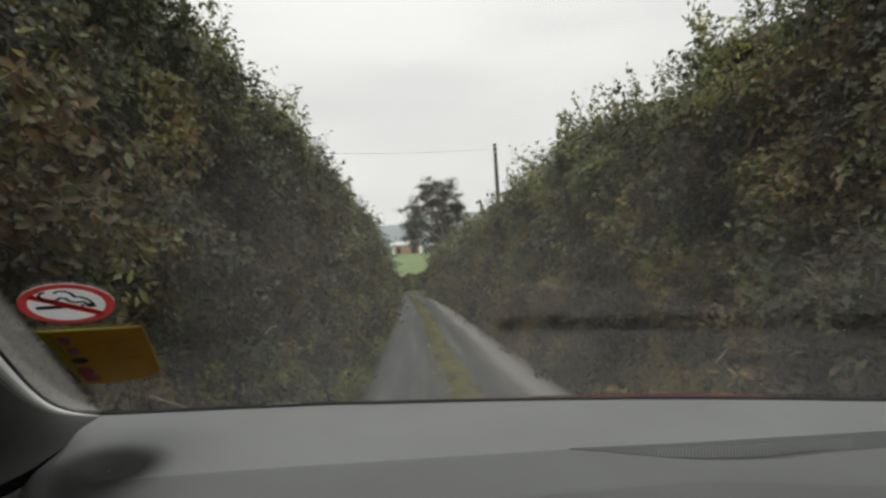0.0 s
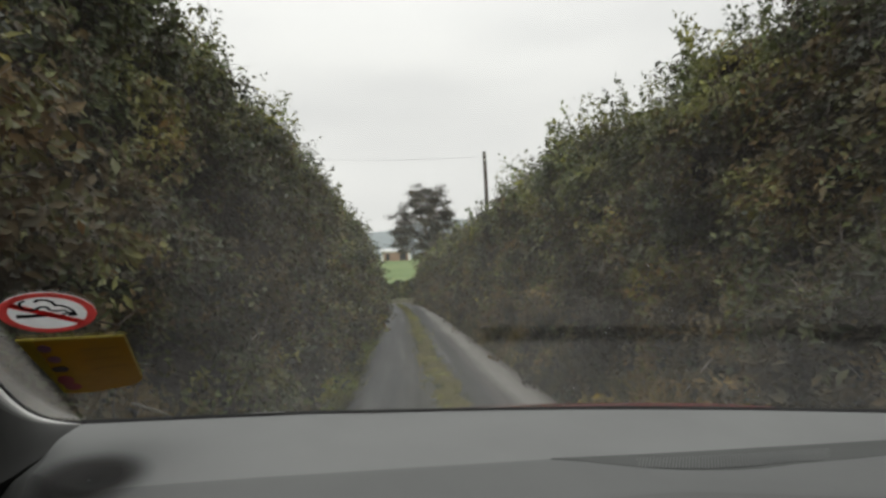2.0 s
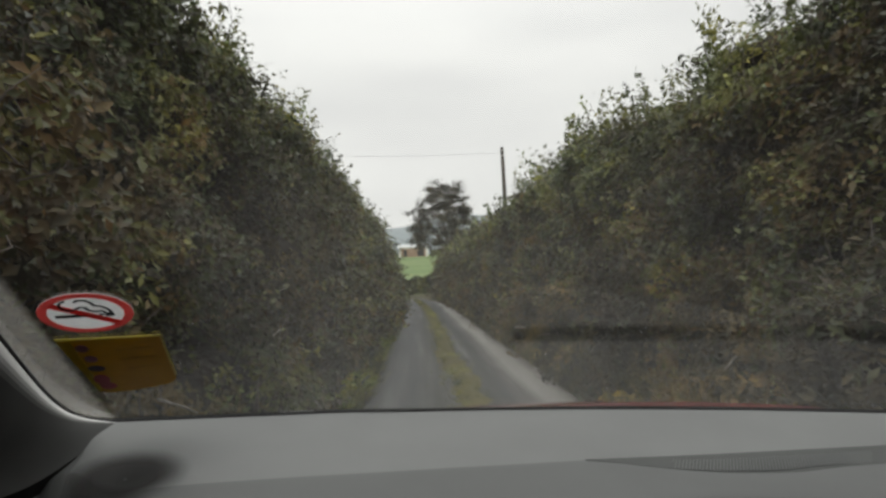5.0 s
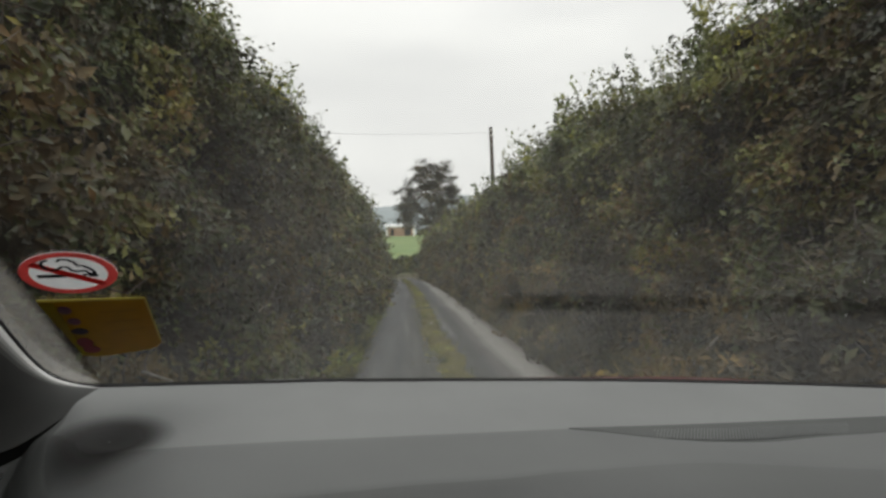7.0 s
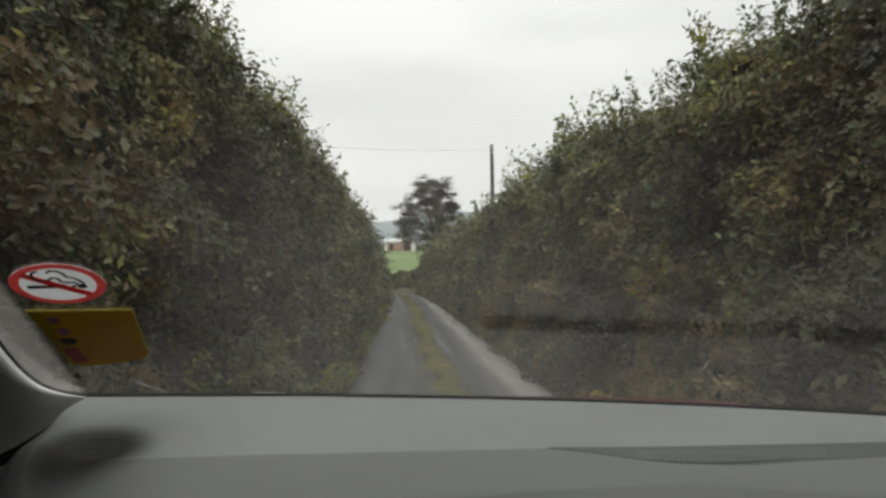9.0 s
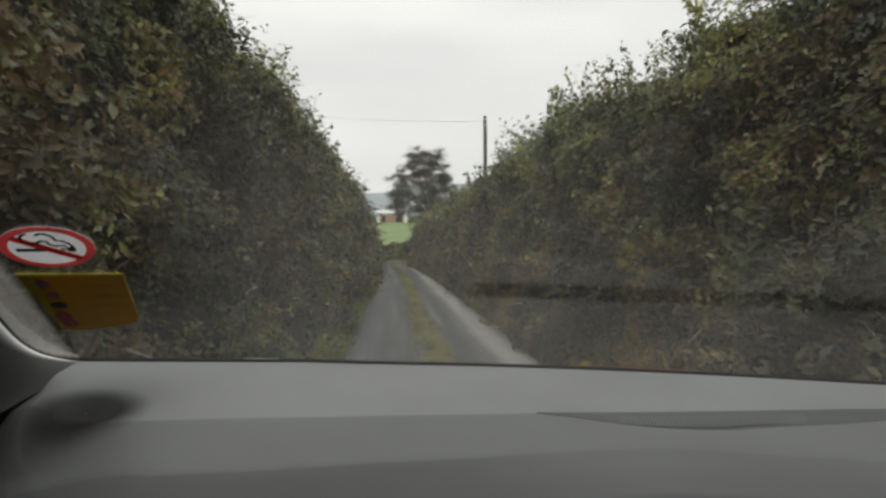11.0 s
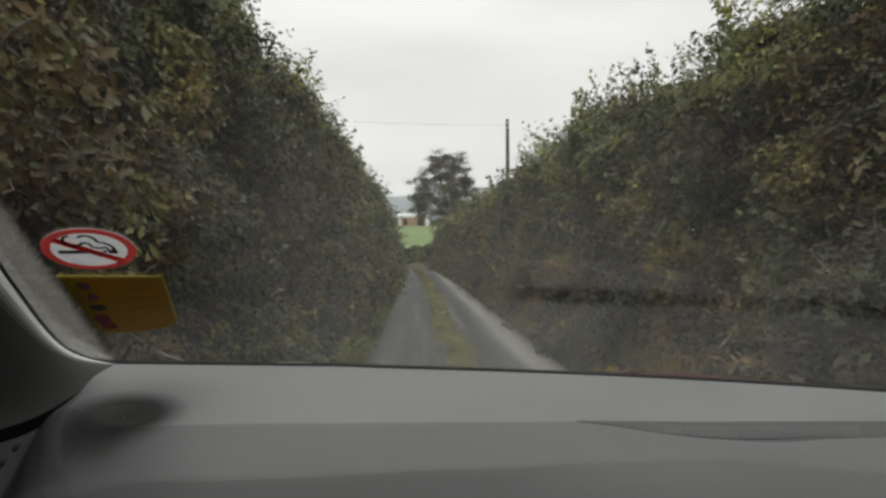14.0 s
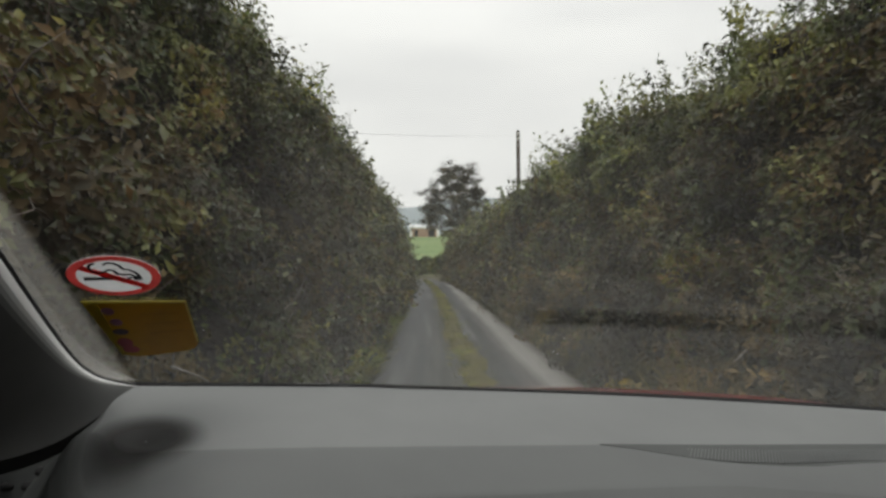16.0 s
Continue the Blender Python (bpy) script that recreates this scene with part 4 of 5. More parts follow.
def dash_point(x, s):
    """The dashboard's top: s from 0 at the glass to 1 at the upper fold, 2 at the lower fold, 3 low down before the seats."""
    y0, z0 = base_line(max(x, -0.43))
    f1, f2 = upper_fold(x), lower_fold(x)
    flat_ = max(0.0, min(1.0, (x - 0.12) / 0.26))
    flat_ = flat_ * flat_ * (3 - 2 * flat_)
    y0 -= 0.004
    if x < -0.43:
        y0 += 0.02 * (x + 0.43)
    if s <= 1:
        y, drop = y0 + (f1 - y0) * s, 0.0205 * s ** 1.15
    elif s <= 2:
        y, drop = f1 + (f2 - f1) * (s - 1), 0.0205 + (0.0265 - 0.0195 * flat_) * (s - 1)
    else:
        k, steep = s - 2, 1 - max(0.0, min(1.0, (x - 0.10) / 0.22))
        y = f2 - (0.11 + 0.08 * flat_) * min(k, 0.5) - 0.05 * max(0.0, k - 0.5)
        drop = 0.047 - 0.0195 * flat_ + between(k, ((0, 0), (0.25, 0.010 + 0.018 * steep), (0.5, 0.026 + 0.032 * steep), (0.7, 0.12), (1.0, 0.36)))
    z = z0 - drop
    # falls away towards the door
    edge = max(0.0, -0.40 - x)
    z -= 0.5 * edge ** 1.2
    w = max(0.0, min(1.0, (s - 0.35) / 0.45))
    z -= 1.9 * max(0.0, -0.365 - x) ** 1.5 * w * w * (3 - 2 * w)
    w = max(0.0, min(1.0, (s - 1.0) / 0.7))
    z -= 1.0 * max(0.0, -0.22 - x) ** 1.6 * w * w * (3 - 2 * w)
    # the shallow dish under the dark spot
    dx, dy, c, d = x - DARK_SPOT_AT[0], y - DARK_SPOT_AT[1], math.cos(DARK_SPOT_TURN), math.sin(DARK_SPOT_TURN)
    g = ((dx * c + dy * d) / 0.036) ** 2 + ((dy * c - dx * d) / 0.052) ** 2
    z -= 0.009 * math.exp(-g * 0.8)
    return Vector((x, y, z))


def dash_z(x, y):
    lo_, hi_ = 0.0, 3.0
    for _ in range(30):
        m_ = (lo_ + hi_) / 2
        if dash_point(x, m_).y > y:
            lo_ = m_
        else:
            hi_ = m_
    return dash_point(x, lo_).z


def dashboard():
    xs = np.concatenate([np.linspace(-0.56, -0.2, 46), np.linspace(-0.19, 1.16, 60)])

    def stretch_of(a, b, count, edges):
        """Rows of the dashboard's surface from s = a to s = b, eased at rounded folds."""
        ss = np.linspace(a, b, count)
        return loft([[sum((dash_point(x, max(0.0, q + e)) for e in (-0.05, -0.025, 0, 0.025, 0.05)), Vector()) / 5 if edges and q > 0.06 else dash_point(x, q) for x in xs] for q in ss])

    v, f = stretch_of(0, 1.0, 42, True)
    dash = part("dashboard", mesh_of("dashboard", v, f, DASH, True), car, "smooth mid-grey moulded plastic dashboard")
    # from the upper fold down, shade is put into the colour
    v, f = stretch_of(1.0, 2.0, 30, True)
    part("front_pad", mesh_of("front_pad", v, f, DASH_MID, True), dash, "front pad below the fold, its shade painted in")
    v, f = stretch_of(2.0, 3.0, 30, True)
    part("lower_roll", mesh_of("lower_roll", v, f, DASH_LOW, True), dash, "lower roll, its deeper shade painted in")
    # black seal at the foot of the glass
    pts = []
    for x in np.linspace(-0.40, 1.12, 60):
        y, z = base_line(x)
        pts.append((x, y - 0.001, z + 0.001))
    v, f = tube(pts, 0.0038, 6)
    part("seal", mesh_of("seal", v, f, RUBBER, True), dash, "thin black rubber seal")
    # dark spot laid over the corner dish
    rows = []
    for q in np.linspace(0.02, 1.0, 14):
        row = []
        for t in np.linspace(0, 2 * math.pi, 37):
            u, w, c, d = 0.070 * q * math.cos(t), 0.076 * q * math.sin(t), math.cos(DARK_SPOT_TURN), math.sin(DARK_SPOT_TURN)
            x, y = DARK_SPOT_AT[0] + u * c - w * d, DARK_SPOT_AT[1] + u * d + w * c
            row.append((x, y, dash_z(x, y) + 0.0015 * (1 - q ** 6)))
        rows.append(row)
    v, f = loft(rows)
    part("dark_spot", mesh_of("dark_spot", v, f, DARK_SPOT, True), dash, "round dark spot, darkest in its middle and fading at its rim")
    # long leaf-shaped grille in the middle
    x0, x1 = 0.222, 1.02

    def lens(x):
        """The grille's edges towards the seats and towards the glass."""
        back_y = upper_fold(x) + 0.002
        wide = between(x, ((x0, 0.0), (0.265, 0.013), (0.305, 0.033), (0.34, 0.050), (0.38, 0.066), (0.43, 0.076), (0.475, 0.079), (0.53, 0.071), (0.62, 0.066), (0.80, 0.045), (x1, 0.0)))
        return back_y - wide - 0.0008, back_y

    rows = []
    for x in np.linspace(x0, x1, 81):
        a, b = lens(x)
        rows.append([(x, a + (b - a) * k / 32, dash_z(x, a + (b - a) * k / 32) + 0.0009 - 0.0012 * (k in (0, 32))) for k in range(33)])
    v, f = loft(rows, flip=True)
    plate = part("grille", mesh_of("grille", v, f, GRILLE, True), dash, "long leaf-shaped dark grey speaker grille")
    # fine ribs, tallest in the middle of the plate
    verts, faces = [], []
    for x in np.arange(0.33, 0.60, 0.0042):
        a, b = lens(x)
        swell = math.sin(math.pi * (x - 0.33) / 0.27) ** 0.7
        for q in range(12):
            k = len(verts)
            for w in (q / 12, (q + 1) / 12):
                y = a + 0.003 + (b - a - 0.006) * 0.72 * w
                z = dash_z(x, y) + 0.0009
                g = x + (y - (a + b) / 2) * 0.5
                rise_ = 0.0026 * swell * (1 - w) ** 0.6
                verts += [(g - 0.0010, y, z - 0.001), (g - 0.0006, y, z + rise_), (g + 0.0006, y, z + rise_), (g + 0.0010, y, z - 0.001)]
            faces += [(k, k + 1, k + 5, k + 4), (k + 1, k + 2, k + 6, k + 5), (k + 2, k + 3, k + 7, k + 6)]
    part("ribs", mesh_of("ribs", verts, faces, DASH_MID), plate, "fine raised ribs", "stuff")
    # a thin pale strip that lies at the foot of the glass
    pts = []
    for x in np.linspace(-0.192, -0.145, 6):
        y, z = base_line(x)
        pts.append((x, y - 0.004, z + 0.0045))
    v, f = tube(pts, 0.0011, 6)
    part("foot_strip", mesh_of("foot_strip", v, f, HEADLINER, True), dash, "thin pale strip at the foot of the glass")
    return dash


dash = dashboard()


def end_shade():
    """The door end of the dashboard, darkened in three painted steps of shade."""
    panel = dash
    for name, back, lift, mat, words in (("end_shade", 0.0, 0.0012, END_SOFT, "dashboard end by the door, light shade painted in"), ("end_shade_step", 0.022, 0.0022, END_MID, "dashboard end, middle shade painted in"),
                                         ("end_shade_step", 0.048, 0.0032, END_BAND, "dashboard end, deep shade painted in")):
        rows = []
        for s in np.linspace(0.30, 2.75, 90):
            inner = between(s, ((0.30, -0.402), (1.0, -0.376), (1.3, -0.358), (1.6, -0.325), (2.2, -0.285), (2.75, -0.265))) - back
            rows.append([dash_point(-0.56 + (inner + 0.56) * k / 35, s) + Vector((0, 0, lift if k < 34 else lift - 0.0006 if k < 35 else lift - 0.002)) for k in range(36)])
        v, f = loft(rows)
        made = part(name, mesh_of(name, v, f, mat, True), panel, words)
        panel = made if name == "end_shade" else panel
    # added unseen panel, keeps side-window light off the dashboard's end
    v = [(x, y, z) for t in (0.0, 0.02) for x, y, z in ((-0.562 - t, 0.30, 0.93), (-0.562 - t, 0.87, 0.93), (-0.562 - t, 0.80, 1.16), (-0.515 - t, 0.45, 1.22), (-0.518 - t, 0.30, 1.10))]
    part("side_light_block", mesh_of("side_light_block", v, [(0, 1, 2, 3, 4), (9, 8, 7, 6, 5), (0, 5, 6, 1), (1, 6, 7, 2), (2, 7, 8, 3), (3, 8, 9, 4), (4, 9, 5, 0)], SHADOW_TRIM), car, "added unseen panel that blocks light from the side window")


end_shade()


def side_vents():
    """The demister slots at the door end, and the silver-rimmed air vent low in the front of the dashboard."""
    rows = []
    for x in np.linspace(-0.545, -0.435, 9):
        low = 0.72 + 4.6 * (x + 0.545)
        rows.append([dash_point(x, low - 0.20 * k / 4) + Vector((0, 0, 0.0045)) for k in range(5)])
    v, f = loft(rows)
    insert = part("demister_vent", mesh_of("demister_vent", v, f, END_BAND, True), dash, "dark demister vent")
    for x, q, half in ((-0.522, 0.60, 0.009), (-0.488, 0.72, 0.0085), (-0.446, 1.09, 0.006)):
        c = dash_point(x, q) + Vector((0, 0, 0.006))
        part("slot", box_mesh("slot", (c.x - half, c.y - 0.006, c.z - 0.006), (c.x + half, c.y + 0.008, c.z + 0.003), RUBBER, 0.003, 1), insert)
    # the air vent: a rounded frame that leans towards the seats
    o, ux, uz = Vector((-0.360, 0.570, 1.010)), Vector((1, 0, 0)), Vector((0, 0.66, 0.75))
    def ring(half_w, half_h, corner, lift, count=10):
        out = []
        for cx, cz, start in ((1, 1, 0), (-1, 1, 90), (-1, -1, 180), (1, -1, 270)):
            for k in range(count):
                t = radians(start + 90 * k / (count - 1))
                out.append(o + ux * (cx * (half_w - corner) + corner * math.cos(t)) + uz * (cz * (half_h - corner) + corner * math.sin(t)) + Vector((0, -0.75, 0.66)) * lift)
        return out
    v, f = tube(ring(0.064, 0.036, 0.016, 0.003) + ring(0.064, 0.036, 0.016, 0.003)[:1], 0.0035, 8)
    vent = part("air_vent", mesh_of("air_vent", v, f, VENT_RIM, True), dash, "air vent with a silver rim")
    plate = ring(0.062, 0.034, 0.015, -0.004)
    part("backing", mesh_of("backing", plate, [tuple(range(len(plate)))], RUBBER), vent, "dark vent interior")
    for i in range(4):
        c = o + uz * (-0.022 + 0.0147 * i)
        part("slat", box_mesh("slat", (c.x - 0.060, c.y - 0.004, c.z - 0.001), (c.x + 0.060, c.y + 0.006, c.z + 0.0015), DARK_PLASTIC, 0.0006, 1), vent)


VENT_RIM = material("silver vent rim", (0.55, 0.55, 0.56), 0.3, 0.7)
side_vents()


def pillar(mirror_about=None):
    """The windscreen pillar's inner trim, flowing down into the dashboard's corner."""
    inner = [(-0.02, -0.235, 0.13, 1.535), (0, -0.300, 0.30, 1.443), (0, -0.337, 0.442, 1.366), (0, -0.366, 0.556, 1.303), (0, -0.391, 0.646, 1.253),
             (0, -0.419, 0.756, 1.192), (0, -0.427, 0.815, 1.159), (0, -0.418, 0.852, 1.141), (0, -0.392, 0.876, 1.130)]
    outer = [(-0.30, 0.05, 1.50), (-0.385, 0.20, 1.38), (-0.435, 0.32, 1.27), (-0.468, 0.42, 1.20), (-0.478, 0.52, 1.148),
             (-0.452, 0.630, 1.101), (-0.412, 0.700, 1.098), (-0.396, 0.775, 1.110), (-0.389, 0.872, 1.126)]
    def smooth(points, count=36):
        """Points along a rounded curve through the given ones."""
        out, pts = [], [Vector(p[-3:]) for p in points]
        for i in range(count):
            u = i / (count - 1) * (len(pts) - 1)
            k = min(int(u), len(pts) - 2)
            t = u - k
            a, b, c, d = pts[max(k - 1, 0)], pts[k], pts[k + 1], pts[min(k + 2, len(pts) - 1)]
            out.append(0.5 * (2 * b + (c - a) * t + (2 * a - 5 * b + 4 * c - d) * t * t + (3 * b - a - 3 * c + d) * t ** 3))
        return out

    rows = []
    for p, q in zip(smooth(inner), smooth(outer)):
        row = []
        for s in (0, 0.045, 0.09, 0.115, 0.14, 0.17, 0.24, 0.36, 0.50, 0.63, 0.76, 0.88, 1.0):
            b = p.lerp(q, s)
            bulge = math.sin(math.pi * s ** 0.5) * 0.15 * (p - q).length
            b += Vector((0.6, -0.5, 0.30)).normalized() * bulge
            row.append(b)
        row.append(q + Vector((-0.008, 0.008, -0.018)))
        rows.append(row)
    if mirror_about is not None:
        rows = [[Vector((2 * mirror_about - b.x, b.y, b.z - 0.055)) for b in row] for row in rows]
    # light and shade across the trim are put into stepped colours
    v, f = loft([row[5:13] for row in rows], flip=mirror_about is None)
    trim = part("pillar_trim", mesh_of("pillar_trim", v, f, SHADOW_TRIM, True), car, "moulded pillar trim, painted dark for shade, with a lit edge")
    for lo_, hi_, mat, words in ((4, 6, HALF_SHADED_TRIM, "pillar trim painted half in shade"), (3, 5, DIM_LIT_TRIM, "pillar trim painted in fading light"), (2, 4, HALF_LIT_TRIM, "pillar trim painted nearly fully lit")):
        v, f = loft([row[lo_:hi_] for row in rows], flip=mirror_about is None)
        part("shade_band", mesh_of("shade_band", v, f, mat, True), trim, words)
    # black strip stands in for the shade under the pillar
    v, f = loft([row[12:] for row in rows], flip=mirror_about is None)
    part("gap_shade", mesh_of("gap_shade", v, f, RUBBER, True), trim, "black strip painted for the shade between pillar and dashboard")
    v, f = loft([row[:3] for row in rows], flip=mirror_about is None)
    part("lit_edge", mesh_of("lit_edge", v, f, LIT_TRIM, True), trim, "pillar edge along the glass, painted pale as a highlight")
    pts = [row[0] + Vector((0, 0.002, 0.001)) for row in rows]
    v, f = tube(pts, 0.0034, 6)
    part("seal", mesh_of("seal", v, f, RUBBER, True), trim, "thin black rubber seal")


pillar()
pillar(CAR_X)

# stickers on the inner face of the glass
GN = Vector((0.1051, -0.4613, -0.8810)).normalized()          # into the cabin
GC = Vector((-0.2922, 0.6057, 1.2858))                        # middle of the round sticker
GU = (Vector((-0.2538, 0.6168, 1.2847)) - Vector((-0.3306, 0.5952, 1.2869))).normalized()
GV = GN.cross(GU).normalized()
if GV.z < 0:
    GV = -GV


def flat(outline, lift, thick=0.0004):
    """A thin plate on the glass with that outline, in metres from the round sticker's middle."""
    k = len(outline)
    low = [GC + GU * a + GV * b + GN * lift for a, b in outline]
    high = [p + GN * thick for p in low]
    return low + high, [tuple(range(k)), tuple(range(k, 2 * k))[::-1]] + [(i, i + k, (i + 1) % k + k, (i + 1) % k) for i in range(k)]


def disc(rx, ry, count=48, cx=0.0, cy=0.0):
    return [(cx + rx * math.cos(2 * math.pi * i / count), cy + ry * math.sin(2 * math.pi * i / count)) for i in range(count)]


def stroke(points, width):
    """An outline round a line of points."""
    left, right = [], []
    for i, (x, y) in enumerate(points):
        a, b = points[max(i - 1, 0)], points[min(i + 1, len(points) - 1)]
        d = math.hypot(b[0] - a[0], b[1] - a[1]) + 1e-9
        nx, ny = -(b[1] - a[1]) / d * width / 2, (b[0] - a[0]) / d * width / 2
        left.append((x + nx, y + ny))
        right.append((x - nx, y - ny))
    return left + right[::-1]


def askew(points):
    """The round sticker is stuck on a little askew."""
    return [(a, b + 0.08 * a) for a, b in points]


def no_smoking_sticker():
    base = thing("no_smoking_sticker", tuple(GC), "round red and white no-smoking sticker on the windscreen", "sticker", "windscreen stickers")
    R = 0.0405
    v, f = flat(askew(disc(R, R)), 0.0002)
    part("backing", mesh_of("backing", v, f, WHITE_VINYL), base, "white disc")
    k = 56
    o, i_ = askew(disc(R, R, k)), askew(disc(R * 0.80, R * 0.80, k))
    ring = [GC + GU * a + GV * b + GN * 0.0009 for a, b in o] + [GC + GU * a + GV * b + GN * 0.0009 for a, b in i_]
    part("ring", mesh_of("ring", ring, [(j, (j + 1) % k, (j + 1) % k + k, j + k) for j in range(k)], RED_VINYL), base, "red ring")
    c, s = math.cos(radians(-38)), math.sin(radians(-38))
    L, W = R * 0.84, R * 0.105
    v, f = flat(askew([(c * a - s * b, s * a + c * b) for a, b in ((-L, -W), (L, -W), (L, W), (-L, W))]), 0.0014)
    part("bar", mesh_of("bar", v, f, RED_VINYL), base, "red diagonal bar")
    for a, b in (((-0.656, -0.01), (-0.06, -0.15)), ((0.27, -0.02), (0.37, -0.10))):
        v, f = flat(askew([(R * a[0], R * b[1]), (R * b[0], R * b[1]), (R * b[0], R * a[1]), (R * a[0], R * a[1])]), 0.0009)
        part("cigarette", mesh_of("cigarette", v, f, BLACK_VINYL), base, "black cigarette")
    curls = (((-0.31, 0.61), (-0.42, 0.55), (-0.47, 0.39), (-0.42, 0.23), (-0.30, 0.14), (-0.18, 0.19), (-0.06, 0.30), (0.04, 0.27), (0.09, 0.11), (0.21, 0.05), (0.37, 0.07), (0.43, -0.05), (0.44, -0.21)),
             ((-0.14, 0.53), (-0.06, 0.63), (0.08, 0.61), (0.19, 0.49), (0.24, 0.32), (0.35, 0.30), (0.47, 0.18), (0.54, 0.02), (0.57, -0.21)),
             ((0.48, -0.03), (0.50, -0.13), (0.51, -0.23)))
    for curl in curls:
        v, f = flat(askew(stroke([(R * a, R * (b + 0.11)) for a, b in curl], 0.0026)), 0.0020)
        part("smoke_curl", mesh_of("smoke_curl", v, f, BLACK_VINYL), base, "black smoke curl")


no_smoking_sticker()


def yellow_sticker():
    corners = [Vector(p) for p in ((-0.3436, 0.6446, 1.2592), (-0.2486, 0.6681, 1.2587), (-0.2715, 0.7685, 1.2031), (-0.3700, 0.7737, 1.1886))]
    uv = [((p - GC).dot(GU), (p - GC).dot(GV)) for p in corners]
    tl, tr, br, bl = uv
    base = thing("yellow_sticker", tuple(corners[0]), "amber information sticker with red emblems on the windscreen", "sticker", "windscreen stickers")

    def at(s, t):
        """A point of the sticker: s across, t down."""
        a = (tl[0] + (tr[0] - tl[0]) * s, tl[1] + (tr[1] - tl[1]) * s)
        b = (bl[0] + (br[0] - bl[0]) * s, bl[1] + (br[1] - bl[1]) * s)
        return a[0] + (b[0] - a[0]) * t, a[1] + (b[1] - a[1]) * t

    outline = [at(0, 0), at(1, 0), at(1.0, 0.97)]
    outline += [at(1 - 0.16 * (1 - math.cos(t)), 0.97 + 0.20 * math.sin(t)) for t in np.linspace(0.2, 1.57, 6)]
    outline += [at(0.45, 1.15), at(0.20, 1.10), at(0.06, 1.03)]
    v, f = flat(outline, 0.0002)
    part("backing", mesh_of("backing", v, f, YELLOW_VINYL), base, "translucent amber vinyl")
    v, f = flat([at(0.0, -0.02), at(0.995, -0.02), at(0.995, 0.02), at(0.0, 0.02)], 0.0007)
    part("edge", mesh_of("edge", v, f, YELLOW_EDGE), base, "bright yellow edge")
    v, f = flat([at(0.982, 0.02), at(1.002, 0.02), at(1.005, 0.97), at(0.987, 0.97)], 0.0007)
    part("edge", mesh_of("edge", v, f, YELLOW_EDGE), base, "bright yellow edge")
    v, f = flat([at(0.0, 0.04), at(0.13, 0.04), at(0.10, 0.98), at(0.06, 1.02)], 0.0006)
    part("edge", mesh_of("edge", v, f, YELLOW_SIDE), base, "brighter amber edge")
    for s, t, rx, ry, m in ((0.19, 0.16, 0.0062, 0.0095, VIOLET_VINYL), (0.21, 0.36, 0.0062, 0.0090, VIOLET_VINYL), (0.20, 0.55, 0.0085, 0.0085, NAVY_VINYL),
                            (0.175, 0.78, 0.0085, 0.0150, MAROON_VINYL), (0.20, 0.93, 0.0090, 0.0110, MAROON_VINYL)):
        c = at(s, t)
        v, f = flat(disc(rx, ry, 18, *c), 0.0008)
        part("emblem", mesh_of("emblem", v, f, m), base, "dark red or violet emblem")
    for t in (0.22, 0.42, 0.62):
        v, f = flat([at(0.50, t), at(0.88, t), at(0.88, t + 0.035), at(0.50, t + 0.035)], 0.0003)
        part("text_bar", mesh_of("text_bar", v, f, YELLOW_DARK), base, "faint darker bar")


YELLOW_DARK = vinyl("dark amber vinyl", (0.31, 0.190, 0.003), 0.41)
YELLOW_SIDE = vinyl("bright amber vinyl", (0.56, 0.43, 0.008), 0.46)
yellow_sticker()


def rear_view_mirror():
    base = part("rear_view_mirror", box_mesh("rear_view_mirror", (0.316, 0.285, 1.375), (0.556, 0.325, 1.445), RUBBER, 0.016, 4), car, "black rear-view mirror")
    part("mirror_glass", box_mesh("mirror_glass", (0.329, 0.2825, 1.387), (0.543, 0.2850, 1.434), MIRROR_GLASS, 0.001, 1), base, "silvered glass")
    v, f = tube([(0.445, 0.32, 1.43), (0.445, 0.30, 1.47), (0.435, 0.25, 1.495)], 0.012, 8)
    part("stem", mesh_of("stem", v, f, RUBBER, True), base)


rear_view_mirror()


# the car's outside and the rest of its cabin, kept plain
def body_section(y, half, low, high, round_):
    """One closed cross-section of the lower body."""
    return [(CAR_X + s * w * half, y, low + (high - low) * h) for s, w, h in
            ((-1, 0.80, 0.0), (-1, 0.97, 0.18), (-1, 1.0, 0.55), (-1, 0.97 - round_, 0.90), (-1, 0.82 - round_, 1.0),
             (1, 0.82 - round_, 1.0), (1, 0.97 - round_, 0.90), (1, 1.0, 0.55), (1, 0.97, 0.18), (1, 0.80, 0.0))]


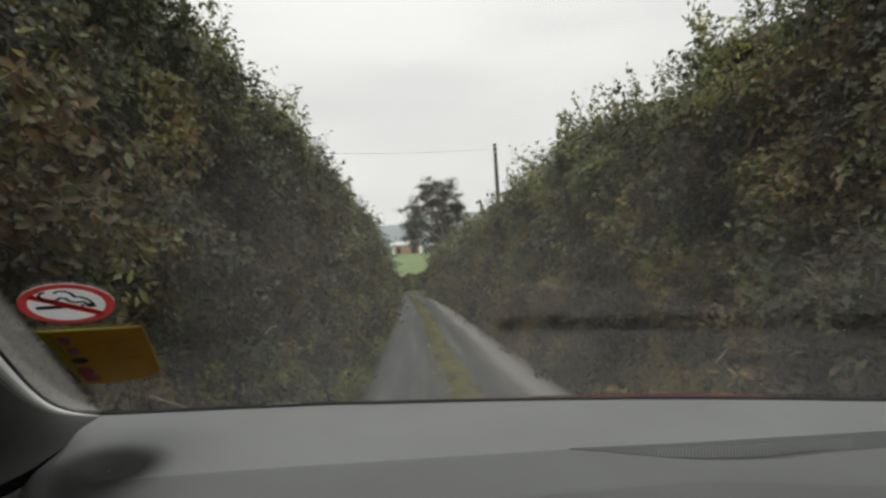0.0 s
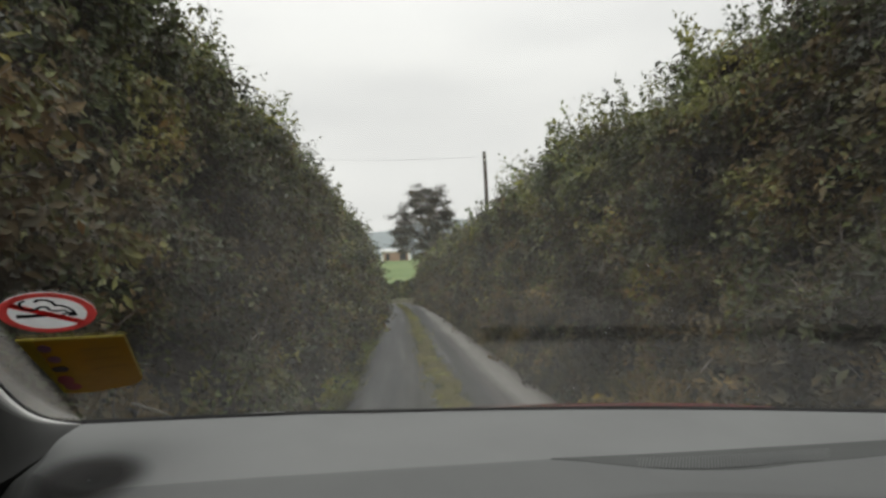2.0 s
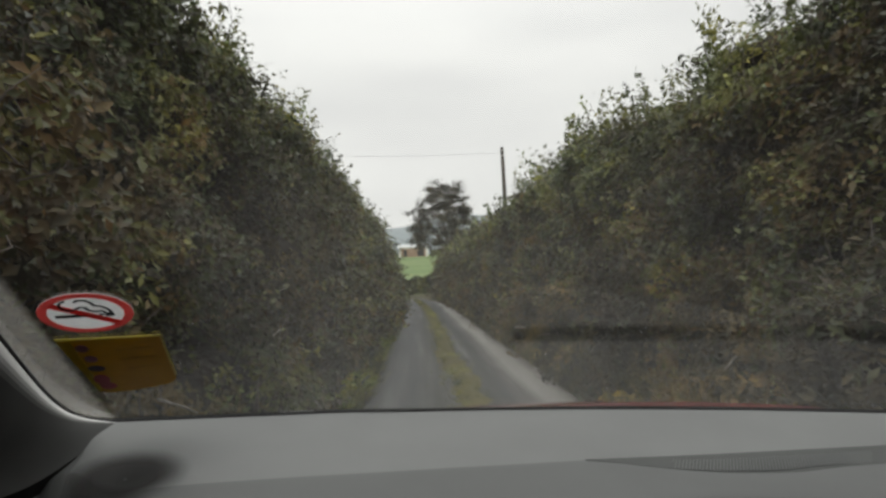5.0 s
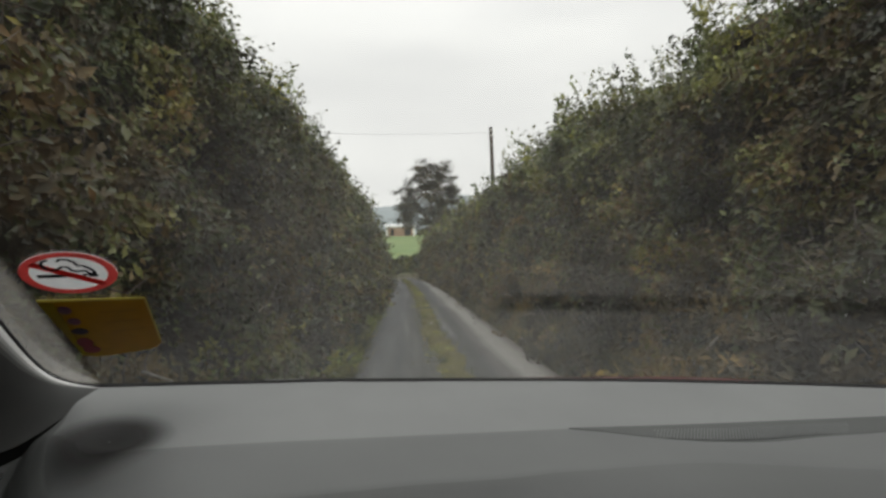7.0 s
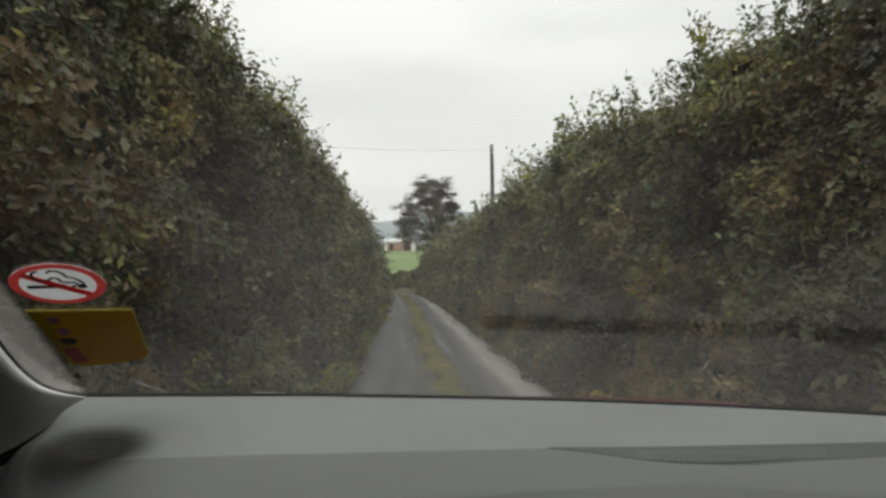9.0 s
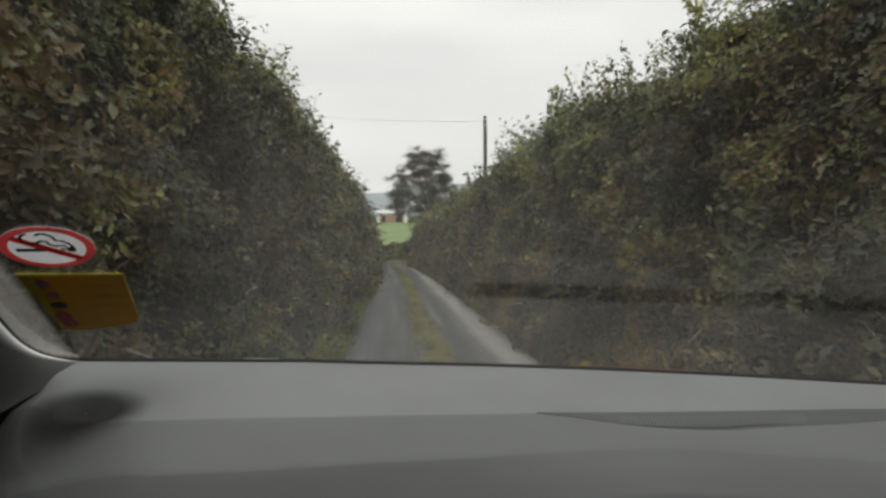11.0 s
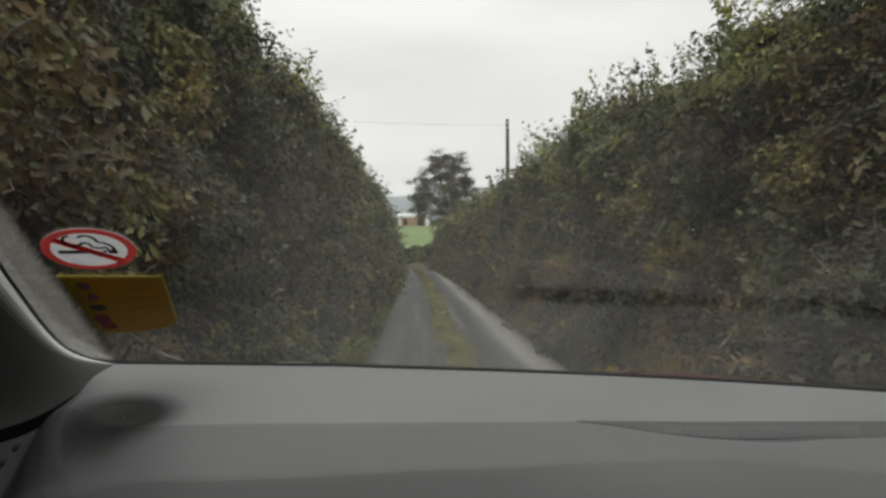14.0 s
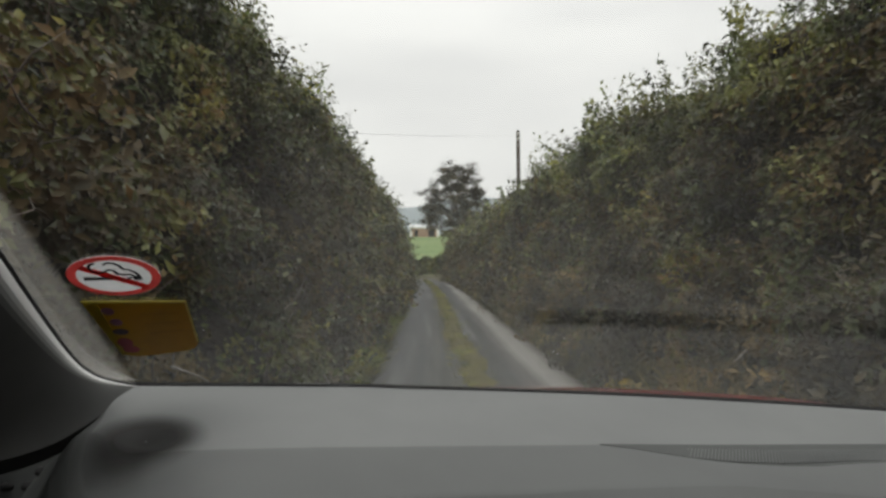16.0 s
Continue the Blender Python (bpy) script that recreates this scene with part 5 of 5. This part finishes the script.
def car_body():
    half = 0.84
    # nose and wings, in front of the windscreen
    rows = [body_section(y, half * w, lo_, hi_, 0.0) for y, w, lo_, hi_ in
            ((1.06, 0.99, 0.22, 0.985), (1.30, 1.0, 0.22, 0.955), (1.60, 0.99, 0.22, 0.90), (1.85, 0.95, 0.24, 0.82), (2.0, 0.86, 0.28, 0.70), (2.06, 0.76, 0.34, 0.56))]
    v, f = loft(rows, close=True)
    f.append(tuple(range(len(v) - 10, len(v))))
    part("front_body", mesh_of("front_body", v, f, PAINT, True), car, "red front wings and bumper")
    # bonnet
    rows = []
    for y, w, z in ((1.055, 0.62, 0.0), (1.25, 0.63, -0.02), (1.5, 0.62, -0.065), (1.8, 0.58, -0.15), (1.96, 0.52, -0.235)):
        rows.append([(CAR_X + w * s, y + (0.03 * (1 - s * s) if y < 1.2 else 0.06 * (1 - s * s)),
                      1.054 + z - 0.030 * abs(s) ** 3 - 0.095 * w * s * (1.0 if y < 1.2 else 0.3)) for s in np.linspace(-1, 1, 21)])
    v, f = loft(rows)
    part("bonnet", mesh_of("bonnet", v, f, PAINT, True), car, "red bonnet")
    # doors and sills
    for s in (-1, 1):
        x = CAR_X + s * half
        for a, b, nm in ((0.10, 1.06, "door"), (-0.95, 0.09, "door"), (-1.95, -0.96, "rear_wing")):
            rows = [[(x + s * (0.0 if 0.1 < h < 0.8 else -0.03), y, 0.24 + h * 0.76) for h in (0, 0.15, 0.5, 0.8, 0.93, 1.0)] for y in np.linspace(a, b, 5)]
            rows = rows + [[(px - s * 0.07, py, pz) for px, py, pz in row] for row in rows[::-1]]
            v, f = loft(rows + rows[:1])
            d = part(nm, mesh_of(nm, v, f, PAINT, True), car, "red painted panel")
            if nm == "door":
                part("handle", box_mesh("handle", (x - 0.012 + s * 0.02, a + 0.10, 0.86), (x + 0.012 + s * 0.02, a + 0.26, 0.89), PAINT, 0.006), d)
                part("door_card", box_mesh("door_card", (x - s * 0.085 - 0.012, a + 0.01, 0.3), (x - s * 0.085 + 0.012, b - 0.01, 0.99), DARK_PLASTIC, 0.006), d, "dark inner door trim")
        for y0, y1 in ((0.05, 0.12), (-0.98, -0.90)):
            v, f = tube([(CAR_X + s * 0.79, y0, 1.0), (CAR_X + s * 0.70, (y0 + y1) / 2 - 0.02, 1.28), (CAR_X + s * 0.60, y1 - 0.06, 1.50)], 0.04, 8)
            part("pillar", mesh_of("pillar", v, f, PAINT, True), car)
    # roof with its lining, and the rear
    def roof_row(y, z, w):
        return [(CAR_X + w * q, y, z - 0.06 * abs(q) ** 3) for q in np.linspace(-1, 1, 15)]
    outer = [roof_row(0.17, 1.515, 0.62), roof_row(-0.2, 1.555, 0.64), roof_row(-0.9, 1.56, 0.64), roof_row(-1.6, 1.50, 0.60), roof_row(-1.95, 1.05, 0.72), roof_row(-2.0, 0.5, 0.74), roof_row(-1.98, 0.25, 0.72)]
    v, f = loft(outer)
    part("roof", mesh_of("roof", v, f, PAINT, True), car, "red roof and tailgate")
    lining = [[(px, py + (0.03 if i > 3 else 0), pz - 0.03) for px, py, pz in row] for i, row in enumerate(outer)]
    v, f = loft(lining, flip=True)
    part("headliner", mesh_of("headliner", v, f, HEADLINER, True), car, "pale cloth roof lining")
    part("floor_pan", box_mesh("floor_pan", (CAR_X - 0.78, -1.95, 0.22), (CAR_X + 0.78, 1.06, 0.27), DARK_PLASTIC, 0.01), car, "dark carpeted floor")
    part("bulkhead", box_mesh("bulkhead", (CAR_X - 0.78, 1.03, 0.25), (CAR_X + 0.78, 1.055, 0.98), DARK_PLASTIC, 0.004), car)
    for sx in (-0.36, 0.36):
        for y in (-0.35, -1.25):
            x = CAR_X + sx
            seat = part("seat", box_mesh("seat", (x - 0.25, y - 0.22, 0.30), (x + 0.25, y + 0.26, 0.56), CLOTH, 0.06, 3), car, "dark cloth seat")
            bm = bmesh.new()
            bmesh.ops.create_cube(bm, size=1)
            for q in bm.verts:
                q.co = Vector((x + q.co.x * 0.46, y - 0.30 + q.co.y * 0.14 - 0.10 * (q.co.z + 0.5), 0.76 + q.co.z * 0.56))
            bmesh.ops.bevel(bm, geom=list(bm.edges), offset=0.05, segments=3, affect="EDGES")
            part("backrest", bm_mesh("backrest", bm, CLOTH, True), seat)
    for sx in (-0.6, 0.6):
        x = CAR_X + sx
        v, f = tube([(x - 0.14, 1.99, 0.68), (x, 2.04, 0.68), (x + 0.14, 1.99, 0.68)], 0.07, 10)
        part("headlight", mesh_of("headlight", v, f, LAMP_GLASS, True), car, "clear headlight")
    for sx in (-1, 1):
        for y in (1.42, -1.30):
            x = CAR_X + sx * 0.75
            rings = []
            for dx, rr in ((-0.085, 0.20), (-0.09, 0.27), (-0.06, 0.305), (0.06, 0.305), (0.09, 0.27), (0.085, 0.20)):
                rings.append([(x + dx, y + rr * math.cos(2 * math.pi * k / 28), 0.325 + rr * math.sin(2 * math.pi * k / 28)) for k in range(28)])
            v, f = loft(rings, close=True)
            tyre = part("wheel", mesh_of("wheel", v, f, RUBBER, True), car, "black tyre with steel rim")
            bm = bmesh.new()
            bmesh.ops.create_cone(bm, cap_ends=True, segments=24, radius1=0.205, radius2=0.19, depth=0.14)
            bmesh.ops.rotate(bm, verts=list(bm.verts), cent=(0, 0, 0), matrix=Matrix.Rotation(radians(90), 3, "Y"))
            bmesh.ops.translate(bm, verts=list(bm.verts), vec=(x, y, 0.325))
            part("rim", bm_mesh("rim", bm, STEEL), tyre, "steel rim")


car_body()
